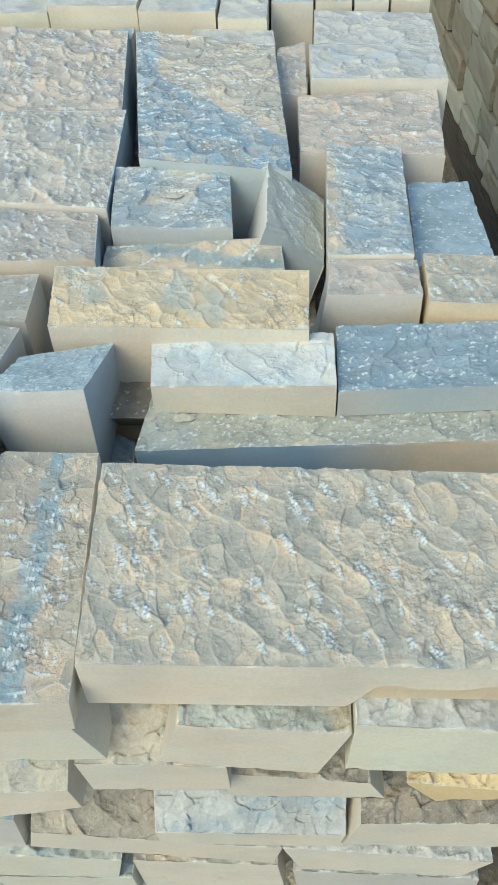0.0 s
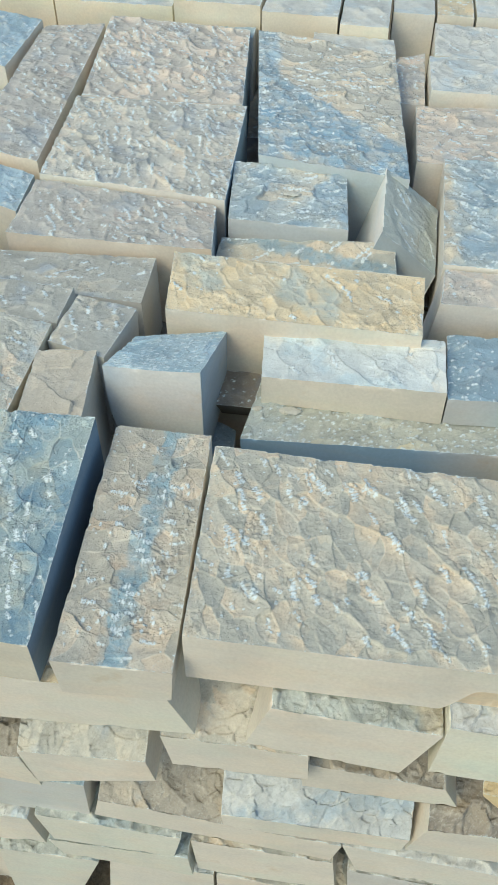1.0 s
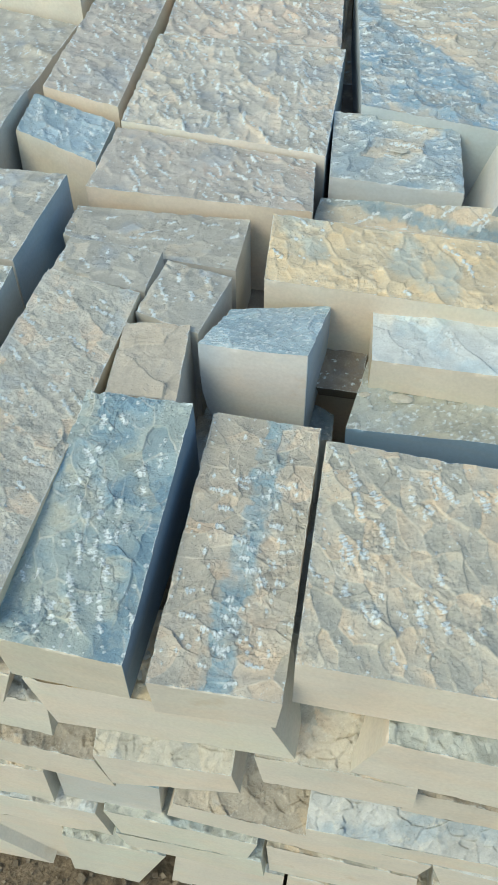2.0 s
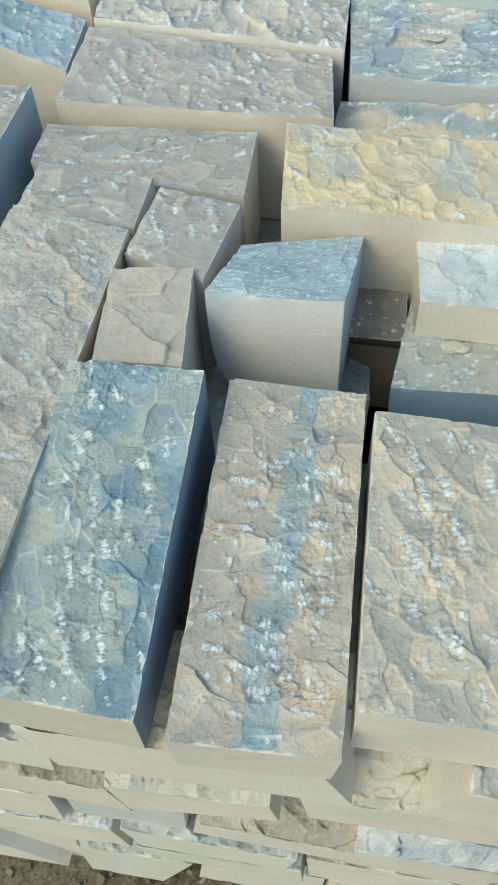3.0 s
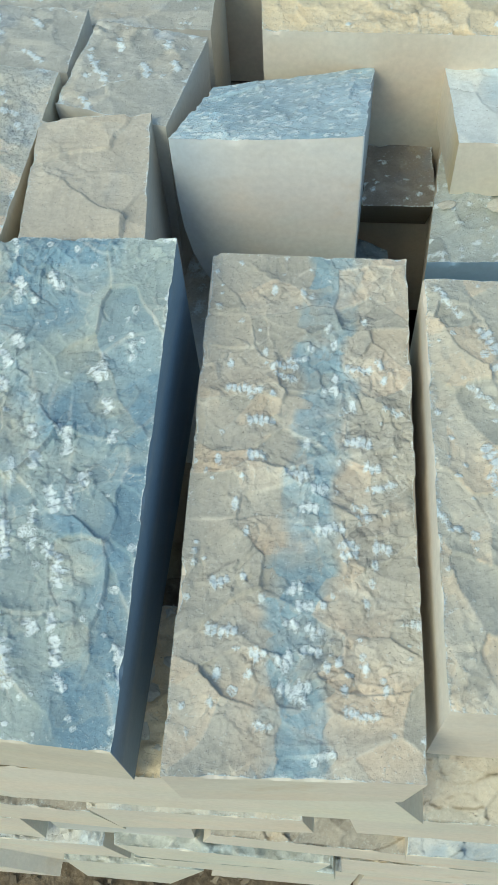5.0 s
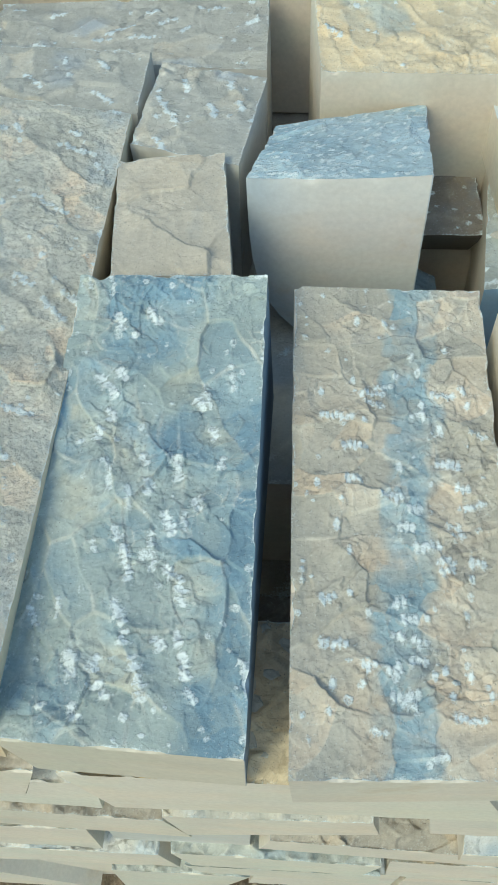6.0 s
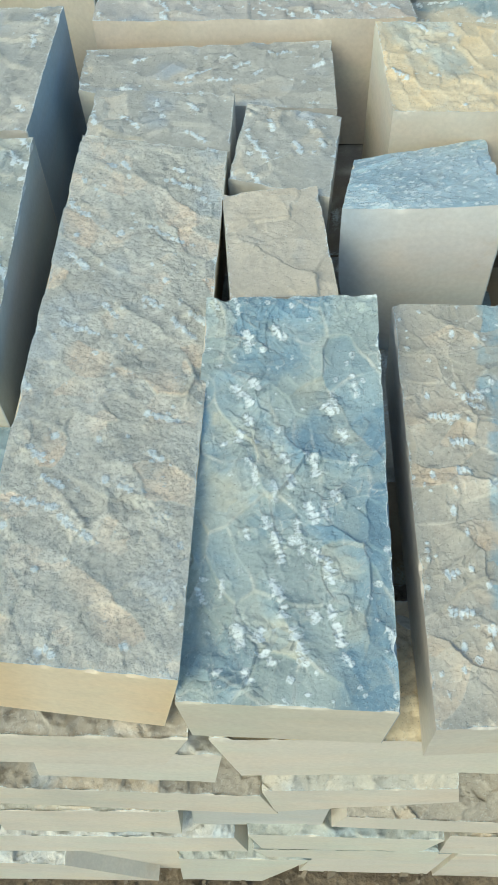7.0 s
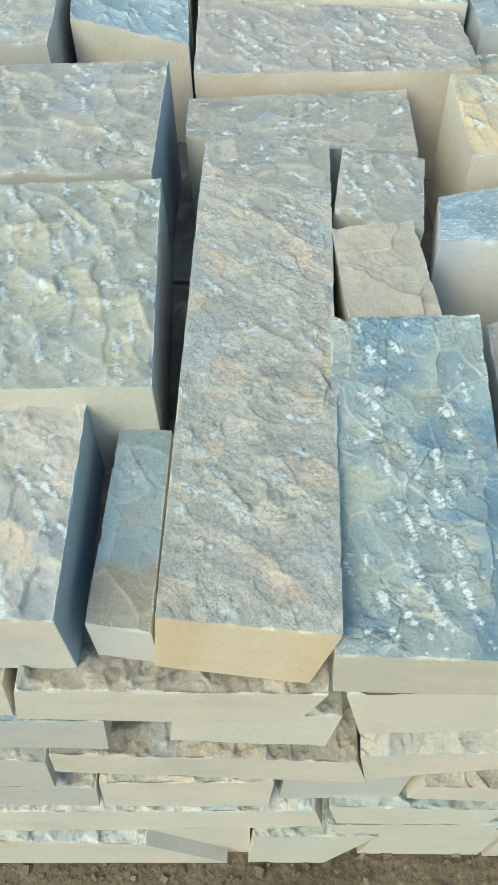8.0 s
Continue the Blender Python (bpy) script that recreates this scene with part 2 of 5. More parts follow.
def placed_marks(x, y, k, angle, rows, bead=0.0025):
    """Chisel marks at known places: rows of (x, y, length) in metres on the face. The spots, 0 to 1, and how near a row is."""
    spots, near = np.zeros_like(x), np.zeros_like(x)
    for n, (px, py, long) in enumerate(rows):
        i0 = np.array([n])
        r1, r2, r3 = (float(hash2(i0, i0 * 7, k + j)[0]) for j in (1, 2, 3))
        a = angle + 0.5 * (r1 - 0.5)
        dx, dy = x - px, y - py
        ou, ov = dx * math.cos(a) + dy * math.sin(a), dy * math.cos(a) - dx * math.sin(a)
        ov = ov + 12.0 * ou * ou * (r2 - 0.5)
        half = max(0, round((long / bead - 1) / 2))
        i = np.clip(np.round(ou / bead), -half, half)
        ju, jv, jr = hash2(i + 50 * n, i * 3, k + 10), hash2(i + 50 * n, i * 3, k + 11), hash2(i + 50 * n, i * 3, k + 12)
        eu, ev = ou - (i + 0.4 * ju - 0.2) * bead, ov - (jv - 0.5) * 0.8 * bead
        d = np.hypot(eu * (0.9 + 0.5 * jr), ev * (0.55 + 0.35 * ju))
        r = bead * (0.14 + 0.34 * jr)
        spots = np.maximum(spots, np.clip(1.0 - (d - r) / 0.0020, 0, 1))
        gap = np.hypot(np.maximum(np.abs(ou) - half * bead, 0), ov)
        near = np.maximum(near, np.exp(-np.maximum(gap - 0.003, 0) / 0.0055))
    return spots, near


def punch_marks(x, y, k, angle, share, size=0.022, bead=0.0031, most=4.8):
    """Chains of crushed spots where the point chisel struck: the spots, 0 to 1, and how near a chain is."""
    c, s = math.cos(angle), math.sin(angle)
    u, v = (x * c + y * s) / (size * 1.3), (-x * s + y * c) / size
    ix, iy = np.floor(u), np.floor(v)
    spots, near = np.zeros_like(x), np.zeros_like(x)
    for dx in (-1, 0, 1):
        for dy in (-1, 0, 1):
            cx, cy = ix + dx, iy + dy
            ou = (u - cx - 0.15 - 0.7 * hash2(cx, cy, k)) * size * 1.3
            ov = (v - cy - 0.10 - 0.8 * hash2(cx, cy, k + 1)) * size
            turn = (hash2(cx, cy, k + 2) - 0.5) * 0.8
            ou, ov = ou + ov * turn, ov - ou * turn
            ov = ov + 9.0 * ou * ou * (hash2(cx, cy, k + 9) - 0.5)
            count = np.floor(most * hash2(cx, cy, k + 3) ** 1.25)
            on = hash2(cx, cy, k + 5) < share * (0.35 + 1.3 * value_noise(cx / 2.3, cy / 2.3, k + 8))
            i = np.clip(np.round(ou / bead), -count, count)
            ju, jv, jr = hash2(cx * 31 + i, cy, k + 10), hash2(cx * 31 + i, cy, k + 11), hash2(cx * 31 + i, cy, k + 12)
            d = np.hypot(ou - (i + 0.5 * ju - 0.25) * bead, ov - (jv - 0.5) * 0.9 * bead)
            r = bead * (0.22 + 0.42 * jr) * np.where(hash2(cx * 31 + i, cy, k + 13) < 0.12, 0.3, 1.0)
            spots = np.maximum(spots, on * np.clip(1.0 - (d - r) / 0.0019, 0, 1))
            gap = np.hypot(np.maximum(np.abs(ou) - count * bead, 0), ov)
            near = np.maximum(near, on * np.exp(-np.maximum(gap - 0.002, 0) / 0.006))
    return spots, near


def flecks(x, y, k, size, share):
    """Scattered tiny white bruises."""
    u, v = x / size, y / size
    ix, iy = np.floor(u), np.floor(v)
    out = np.zeros_like(x)
    for dx in (-1, 0, 1):
        for dy in (-1, 0, 1):
            cx, cy = ix + dx, iy + dy
            d = np.hypot(u - cx - hash2(cx, cy, k), (v - cy - hash2(cx, cy, k + 1)) * (0.7 + 0.9 * hash2(cx, cy, k + 4))) * size
            r = 0.0007 + 0.0014 * hash2(cx, cy, k + 2) ** 2
            out = np.maximum(out, (hash2(cx, cy, k + 3) < share) * np.clip(1.0 - (d - r) / 0.0009, 0, 1))
    return out


def band(across, where, width, edge):
    return np.clip((width / 2 - np.abs(across - where)) / edge + 0.5, 0, 1)


# ---- stone styles: mineral colours and how the face broke ----
STYLES = {
    "tan": dict(base=(0.50, 0.505, 0.45), warm=(0.72, 0.61, 0.46), warmth=0.66, blue=(0.23, 0.375, 0.48), blues=-0.2, marks=0.55, side=(0.69, 0.66, 0.60)),
    "plain_tan": dict(base=(0.40, 0.375, 0.325), warm=(0.53, 0.46, 0.36), warmth=0.45, blue=(0.36, 0.40, 0.42), blues=0.10, marks=0.0, side=(0.66, 0.635, 0.575)),
    "pink": dict(base=(0.575, 0.55, 0.505), warm=(0.76, 0.65, 0.54), warmth=0.65, blue=(0.43, 0.46, 0.49), blues=0.2, marks=0.75, side=(0.67, 0.65, 0.61)),
    "yellow": dict(base=(0.70, 0.615, 0.45), warm=(0.78, 0.63, 0.40), warmth=0.6, blue=(0.50, 0.56, 0.53), blues=0.22, marks=0.35, side=(0.67, 0.63, 0.55)),
    "grey": dict(base=(0.495, 0.505, 0.47), warm=(0.60, 0.56, 0.47), warmth=0.42, blue=(0.40, 0.46, 0.51), blues=0.2, marks=0.45, side=(0.55, 0.56, 0.55)),
    "mauve": dict(base=(0.51, 0.50, 0.47), warm=(0.60, 0.52, 0.45), warmth=0.35, blue=(0.42, 0.46, 0.49), blues=0.25, marks=0.5, side=(0.68, 0.62, 0.54)),
    "slate": dict(base=(0.31, 0.44, 0.53), warm=(0.45, 0.44, 0.39), warmth=0.15, blue=(0.33, 0.435, 0.51), blues=0.4, marks=0.5, side=(0.55, 0.57, 0.57)),
    "blue": dict(base=(0.38, 0.52, 0.62), warm=(0.50, 0.52, 0.48), warmth=0.2, blue=(0.33, 0.475, 0.57), blues=0.4, marks=0.45, side=(0.66, 0.65, 0.60)),
    "bluegreen": dict(base=(0.37, 0.46, 0.47), warm=(0.52, 0.52, 0.43), warmth=0.32, blue=(0.185, 0.325, 0.435), blues=0.56, marks=0.5, side=(0.62, 0.60, 0.53)),
    "sage": dict(base=(0.49, 0.52, 0.47), warm=(0.66, 0.61, 0.43), warmth=0.38, blue=(0.42, 0.49, 0.50), blues=0.3, marks=0.6, side=(0.60, 0.59, 0.54)),
    "white": dict(base=(0.72, 0.79, 0.80), warm=(0.80, 0.77, 0.68), warmth=0.45, blue=(0.60, 0.73, 0.79), blues=0.4, marks=0.12, side=(0.70, 0.67, 0.59)),
    "pale": dict(base=(0.63, 0.65, 0.63), warm=(0.70, 0.655, 0.55), warmth=0.25, blue=(0.54, 0.62, 0.66), blues=0.3, marks=0.1, side=(0.70, 0.685, 0.63)),
    "green": dict(base=(0.47, 0.51, 0.48), warm=(0.57, 0.53, 0.43), warmth=0.25, blue=(0.40, 0.48, 0.50), blues=0.4, marks=0.05, side=(0.67, 0.68, 0.62)),
    "flecked": dict(base=(0.48, 0.55, 0.565), warm=(0.68, 0.61, 0.49), warmth=0.42, blue=(0.32, 0.45, 0.55), blues=0.5, marks=0.9, side=(0.70, 0.685, 0.63)),
    "bluegrey": dict(base=(0.53, 0.565, 0.575), warm=(0.63, 0.60, 0.54), warmth=0.2, blue=(0.40, 0.49, 0.56), blues=0.4, marks=0.0, side=(0.69, 0.665, 0.58)),
    "ice": dict(base=(0.51, 0.665, 0.745), warm=(0.62, 0.64, 0.60), warmth=0.25, blue=(0.40, 0.57, 0.67), blues=0.4, marks=0.8, side=(0.66, 0.65, 0.60)),
    "taupe": dict(base=(0.49, 0.48, 0.425), warm=(0.66, 0.555, 0.43), warmth=0.50, blue=(0.28, 0.43, 0.515), blues=-0.2, marks=0.7, side=(0.69, 0.66, 0.60)),
    "coarse": dict(base=(0.62, 0.635, 0.585), warm=(0.83, 0.71, 0.57), warmth=0.38, blue=(0.57, 0.63, 0.64), blues=0.15, marks=0.35, side=(0.73, 0.65, 0.51)),
    "ash": dict(base=(0.575, 0.575, 0.535), warm=(0.74, 0.65, 0.53), warmth=0.45, blue=(0.44, 0.48, 0.51), blues=0.25, marks=0.75, side=(0.67, 0.65, 0.61)),
    "great_vein": dict(base=(0.555, 0.55, 0.50), warm=(0.72, 0.63, 0.50), warmth=0.5, blue=(0.275, 0.42, 0.54), blues=-0.2, marks=0.75, side=(0.46, 0.52, 0.56)),
    "smooth": dict(base=(0.60, 0.56, 0.48), warm=(0.66, 0.585, 0.47), warmth=0.5, blue=(0.49, 0.50, 0.48), blues=0.1, marks=0.0, side=(0.52, 0.52, 0.50)),
    # brown stone; part of its darkness stands in for shade in the gaps
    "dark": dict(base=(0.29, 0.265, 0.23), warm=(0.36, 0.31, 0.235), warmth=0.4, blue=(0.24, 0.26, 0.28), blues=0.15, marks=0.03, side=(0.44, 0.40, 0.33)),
}


def part(name, verts, faces, material, parent=None, label=""):
    mesh = bpy.data.meshes.new(name)
    mesh.from_pydata(verts, [], faces)
    mesh.materials.append(material)
    ob = new(name, mesh)
    if parent:
        ob.parent = parent
    return tagged(ob, label)


STONE_COUNT = [0]


def block(top, bottom, style, label, res=0.004, bands=(), angle=-1.0, scar=0.030, relief=1.0, marks=None, grit=0.0,
          curve=0.0, category="stone", group="split stones stacked in the pile", patch=None, side=None, profile=1.0, mineral_and_shade=(), calm=0.0, undercut=None, far=0, rocky=0.0, owner=None, ragged=0.0, chisel=(), bead=0.0026, tints=(), flake=1.2, crag=0.0):
    """One hewn stone. top, bottom: corners front left, front right, back right, back left (m). Split upper face, sawn sides.
    bands: (degrees, offset, width, soft edge, strength) of blue veins across the face. curve: how far the front left edge is rounded."""
    STONE_COUNT[0] += 1
    k = STONE_COUNT[0] * 101
    st = STYLES[style]
    T, B = np.array(top, float), np.array(bottom, float)
    origin = np.array([B[:, 0].mean(), B[:, 1].mean(), B[:, 2].min()])
    T, B = T - origin, B - origin
    wide = (np.linalg.norm(T[1] - T[0]) + np.linalg.norm(T[2] - T[3])) / 2
    deep = (np.linalg.norm(T[3] - T[0]) + np.linalg.norm(T[2] - T[1])) / 2
    nu, nv = max(4, int(wide / res)), max(4, int(deep / res))
    v, u = np.meshgrid(np.linspace(0, 1, nv + 1), np.linspace(0, 1, nu + 1), indexing="ij")

    def quad(C, u, v):
        u, v = u[..., None], v[..., None]
        return C[0] * (1 - u) * (1 - v) + C[1] * u * (1 - v) + C[2] * u * v + C[3] * (1 - u) * v

    P = quad(T, u, v)
    X, Y = u * wide + 3.7 * k % 50, v * deep + 1.3 * k % 50
    wx = X + 0.012 * (fractal(X / 0.03, Y / 0.03, k + 1, 2) - 0.5)
    wy = Y + 0.012 * (fractal(X / 0.03, Y / 0.03, k + 2, 2) - 0.5)
    big, tone, mx, my, lean, rim1 = facets(wx, wy, scar * 0.95, k + 3, 0.0021 * flake * scar / 0.03, 1.5, angle)
    mid, tone3, _, _, _, rim2 = facets(wx + 7, wy, scar * 0.42, k + 33, 0.0011 * scar / 0.03)
    small, tone2, _, _ = scales(wx, wy + 3, scar * 0.20, k + 20, 0.0010, 0.22, 0.0)
    plate, _, _, rim4 = scales(wx + 3, wy + 5, scar * 0.55, k + 23, 0.0011, 0.10, 0.0, 0.7)
    crumb = facets(wx + 11, wy + 2, scar * 0.20, k + 28, 0.0007 * scar / 0.03)[0]
    torn = np.clip(fractal(X / 0.03, Y / 0.03, k + 24, 3) * 5.0 - 2.7, 0, 1)
    torn = np.maximum(torn, min(1.0, crag))
    swell = 0.5 * (fractal(X / 0.11, Y / 0.11, k + 40, 2) - 0.5)
    share = (st["marks"] if marks is None else marks)
    punched, near = punch_marks(X, Y, k + 60, angle, share, **(dict(bead=0.0031), dict(bead=0.0030, size=0.017), dict(bead=0.0017, size=0.0085, most=1.9))[far])
    if chisel:
        rows = [(X.min() + a * wide, Y.min() + b * deep, mm / 1000) for a, b, mm in chisel]
        few, few_near = punch_marks(X, Y, k + 60, angle, 0.22, size=0.017, bead=0.0021)
        punched, near = placed_marks(X, Y, k + 60, angle, rows, bead)
        punched, near = np.maximum(punched, 0.75 * few), np.maximum(near, 0.8 * few_near)
    punched = np.maximum(punched, 0.7 * flecks(X, Y, k + 160, 0.006, share * (0.16 + 0.30 * far)) * np.clip(fractal(X / 0.04, Y / 0.04, k + 46, 2) * 3 - 0.8, 0, 1))
    crush = np.clip(near + np.clip(fractal(X / 0.045, Y / 0.045, k + 45, 2) * 3.0 - 1.55, 0, 1), 0, 1)
    crush = np.maximum(crush, rocky)
    ex, ey = np.minimum(u, 1 - u) * wide, np.minimum(v, 1 - v) * deep
    edge = np.minimum(ex, ey)
    h = relief * (big + mid * (0.25 + 0.75 * crush) + small * crush ** 2 + crumb * (0.22 + 0.78 * crush) + plate * torn + 0.009 * swell) - 0.0006 * near
    h = h + 0.0012 * relief * (fractal(X / 0.007, Y / 0.007, k + 47, 3) - 0.5) * (0.10 + 0.6 * crush + 2.2 * grit)
    if crag:
        broken_off = facets(X + 5, Y + 9, 0.021, k + 48, 0.0046, 1.6, 0.7)[0]
        h = h + crag * (broken_off + 0.5 * mid)
    h = h - np.median(h)
    chip = fractal(X / 0.012, Y / 0.012, k + 50, 3)
    h = h * np.clip(0.35 + edge / (0.010 if crag == 0 else 0.002), 0, 1) - 0.006 * np.clip(chip - 0.52, 0, 1) * np.exp(-edge / 0.004)
    fray = 0.0045 * np.clip(chip - 0.48, 0, 1)
    along, back = (T[1] - T[0]) / np.linalg.norm(T[1] - T[0]), (T[3] - T[0]) / np.linalg.norm(T[3] - T[0])
    P = P + along * (np.where(u < 0.5, 1, -1) * fray * np.exp(-ex / 0.003))[..., None]
    P = P + back * (np.where(v < 0.5, 1, -1) * fray * np.exp(-ey / 0.003))[..., None]
    P[..., 2] += h
    if curve:
        bend = curve * np.clip(1 - (X - X.min()) / (wide * 0.45), 0, 1) ** 2
        P = P + back * (bend * (1 - v))[..., None]

    # mineral colours
    side_on = np.clip(0.45 + 0.9 * lean, 0, 1)
    warm = np.clip((0.8 * tone + 0.2 * tone3 - 1 + st["warmth"]) / 0.25, 0, 1) * (0.25 + 0.75 * side_on) * (0.55 + 0.45 * fractal(X / 0.02, Y / 0.02, k + 71, 3))
    cold = np.clip((fractal(wx / 0.050, wy / 0.050, k + 72, 5) - 0.70 + 0.42 * st["blues"]) / 0.12, 0, 1)
    cx, cy = (u - 0.5) * wide, (v - 0.5) * deep
    wob = 0.020 * (fractal(X / 0.025, Y / 0.025, k + 73, 4) - 0.5)
    for deg, where, width, soft_edge, strength in bands:
        a = math.radians(deg)
        vein = band(cx * math.cos(a) + cy * math.sin(a) + wob + 0.006 * (tone3 - 0.5), where, width, soft_edge * 0.6)
        cold = np.maximum(cold, strength * vein * np.clip(0.10 + 1.45 * fractal(X / 0.014, Y / 0.014, k + 74, 4), 0, 1))
        crush = np.maximum(crush, 0.5 * vein)
    cold = cold * (0.62 + 0.38 * np.clip((tone3 + 0.5 * tone2 - 0.35) / 0.2, 0, 1))
    for tu, tv, ru, rv, kind, strength in tints:
        fx, fy = 0.6 * mx + 0.4 * X - X.min() - tu * wide, 0.6 * my + 0.4 * Y - Y.min() - tv * deep
        m = 0.8 * strength * np.clip((1.0 - np.hypot(fx / ru, fy / rv) + 40.0 * wob) / 0.45, 0, 1) * (0.55 + 0.6 * fractal(X / 0.012, Y / 0.012, k + 77, 4))
        if kind == "cold":
            cold, warm = np.maximum(cold, m), warm * (1 - m)
        elif kind == "warm":
            warm, cold = np.maximum(warm, m), cold * (1 - m)
        else:
            warm, cold = warm * (1 - m), cold * (1 - m)
    base, wcol, bcol = np.array(st["base"]), np.array(st["warm"]), np.array(st["blue"])
    shade = 0.81 + 0.37 * (0.6 * tone + 0.4 * tone3 * crush + 0.2 * (1 - crush))
    col = base * shade[..., None]
    col = col + (wcol - col) * (warm * (1 - 0.8 * cold))[..., None]
    col = col + (bcol * shade[..., None] - col) * (0.85 * cold)[..., None]
    if patch:
        pdeg, pwhere, pcol = patch
        a = math.radians(pdeg)
        pm = np.clip((cx * math.cos(a) + cy * math.sin(a) + 2 * wob - pwhere) / 0.012, 0, 1)
        col = col + (np.array(pcol) * shade[..., None] - col) * (0.8 * pm)[..., None]
    dust = np.clip(fractal(X / 0.006, Y / 0.006, k + 75, 3) * 2.2 - 1.0, 0, 1) * crush
    rim = np.exp(-edge / 0.0012) * np.clip(chip * 2.2 - 0.45, 0, 1)

    def ridge(gap, thick):
        """Thin lines along the ridges between scars, of even thickness (m)."""
        gy, gx = np.gradient(gap, deep / nv, wide / nu)
        return np.exp(-gap / (np.hypot(gx, gy) + 1.0) / thick)

    thick = max(0.0005, 0.6 * res)
    lip_line = ridge(rim1, thick) + 0.7 * ridge(rim2, 0.8 * thick) * (0.2 + 0.8 * crush) + 0.9 * torn * np.exp(-rim4 / 0.0005)
    lip_line = lip_line * np.clip(fractal(X / 0.013, Y / 0.013, k + 76, 3) * 4.0 - 1.6, 0, 1)
    col = col + (np.array((0.76, 0.75, 0.68)) - col) * (0.70 * np.clip(lip_line, 0, 1) * (1 - calm))[..., None]
    pale = np.clip(punched + (0.16 + 0.35 * grit) * dust + 0.75 * rim, 0, 1)

    # faces of the split top
    n_top = (nu + 1) * (nv + 1)
    idx = np.arange(n_top).reshape(nv + 1, nu + 1)
    quads = np.stack([idx[:-1, :-1], idx[:-1, 1:], idx[1:, 1:], idx[1:, :-1]], -1).reshape(-1, 4)
    # sawn sides: ragged rim, a line just below it, the foot
    order = np.concatenate([idx[0, :-1], idx[:-1, -1], idx[-1, :0:-1], idx[:0:-1, 0]])
    rim_p = P.reshape(-1, 3)[order]
    uu, vv = u.ravel()[order], v.ravel()[order]
    true_rim, foot = quad(T, uu, vv), quad(B, uu, vv)
    if curve:
        bend = curve * np.clip(1 - uu / 0.45, 0, 1) ** 2 * (1 - vv)
        true_rim, foot = true_rim + back * bend[:, None], foot + back * (bend * 1.5)[:, None]
    if ragged:
        nick = fractal((uu + vv) * wide / 0.035, vv + 0.3, k + 95, 5)
        foot[:, 2] += ragged * np.clip((nick - 0.50) * 4, 0, 1) * (vv == 0)
    broken = np.zeros(len(order))
    if undercut:
        u0, u1, lift, tint = undercut
        m = np.clip((uu - u0) / (u1 - u0), 0, 1)
        broken = m * m * (3 - 2 * m) * (vv == 0) * (0.72 + 0.55 * fractal(uu * wide / 0.045 + k, vv, k + 90, 3))
        foot = foot + np.clip(broken * 3, 0, 1)[:, None] * np.array((0, 0.007, 0.0))
    n = len(order)
    rings = [rim_p]
    lip = 0.003 / max(0.02, float((true_rim - foot)[:, 2].mean()))
    levels = (lip, 2 * lip, 1.0) if profile == 1.0 else (lip, 2 * lip, 0.15, 0.3, 0.45, 0.6, 0.72, 0.82, 0.91, 1.0)
    for t in levels:
        ring = true_rim + (foot - true_rim) * t
        ring[:, :2] = true_rim[:, :2] + (foot - true_rim)[:, :2] * t ** profile
        if len(rings) == 1:
            ring[:, 2] = np.minimum(ring[:, 2], rim_p[:, 2] - 0.001)
        rings.append(ring)
    if undercut:
        brink = true_rim.copy()
        brink[:, 2] = foot[:, 2] + np.maximum(0.002, broken * lift)
        lower = brink - np.array((0, 0, 0.0008))
        rough_foot = (brink + rings.pop()) / 2 + np.array((0, 0.004, 0)) * (fractal(uu * wide / 0.012, vv, k + 91, 3) - 0.5)[:, None]
        rings += [brink, lower, rough_foot, foot]
    verts = np.concatenate([P.reshape(-1, 3), *rings])
    loops_at = [n_top + r * n + np.arange(n) for r in range(len(rings))]
    walls = [np.stack([np.roll(p, -1), p, q, np.roll(q, -1)], -1) for p, q in zip(loops_at, loops_at[1:])]
    a2 = loops_at[-1]
    n_wall = n * len(walls)
    faces = np.concatenate([quads, *walls])
    wave = fractal(foot[:, 0] / 0.08 + k, foot[:, 1] / 0.08, k + 80, 3)
    side = np.array(side or st["side"]) * (0.92 + 0.16 * np.tile(wave, len(rings)))[:, None]
    # (face, from, to, colour): a sawn face, front 0, right 1, back 2, left 3, coloured between those fractions; blue on
    # right faces paints sky-lit shade over the stone's own colour
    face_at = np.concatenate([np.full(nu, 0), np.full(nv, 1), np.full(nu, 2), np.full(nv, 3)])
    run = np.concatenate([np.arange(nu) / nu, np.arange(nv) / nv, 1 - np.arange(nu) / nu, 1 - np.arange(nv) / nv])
    for f_id, start, stop, tint in mineral_and_shade:
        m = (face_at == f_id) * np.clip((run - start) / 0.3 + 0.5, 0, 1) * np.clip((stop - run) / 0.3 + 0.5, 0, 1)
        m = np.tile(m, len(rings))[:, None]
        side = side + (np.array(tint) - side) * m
    if undercut:
        m = np.concatenate([np.zeros(n * (len(rings) - 3)), np.tile((broken > 0.02) * 1.0, 3)])[:, None]
        side = side + (np.array(tint) - side) * m
    color = np.concatenate([col.reshape(-1, 3), side])
    color = np.concatenate([np.clip(color, 0.02, 0.9), np.ones((len(color), 1))], 1)

    pale_all = np.concatenate([pale.ravel(), np.zeros(len(verts) - n_top)])

    def mesh_from(name, points, polys, sizes, smooth, material, colours, struck):
        mesh = bpy.data.meshes.new(name)
        mesh.vertices.add(len(points))
        mesh.vertices.foreach_set("co", points.astype(np.float32).ravel())
        mesh.loops.add(len(polys))
        mesh.loops.foreach_set("vertex_index", polys.astype(np.int32))
        mesh.polygons.add(len(sizes))
        mesh.polygons.foreach_set("loop_start", np.concatenate([[0], np.cumsum(sizes)[:-1]]).astype(np.int32))
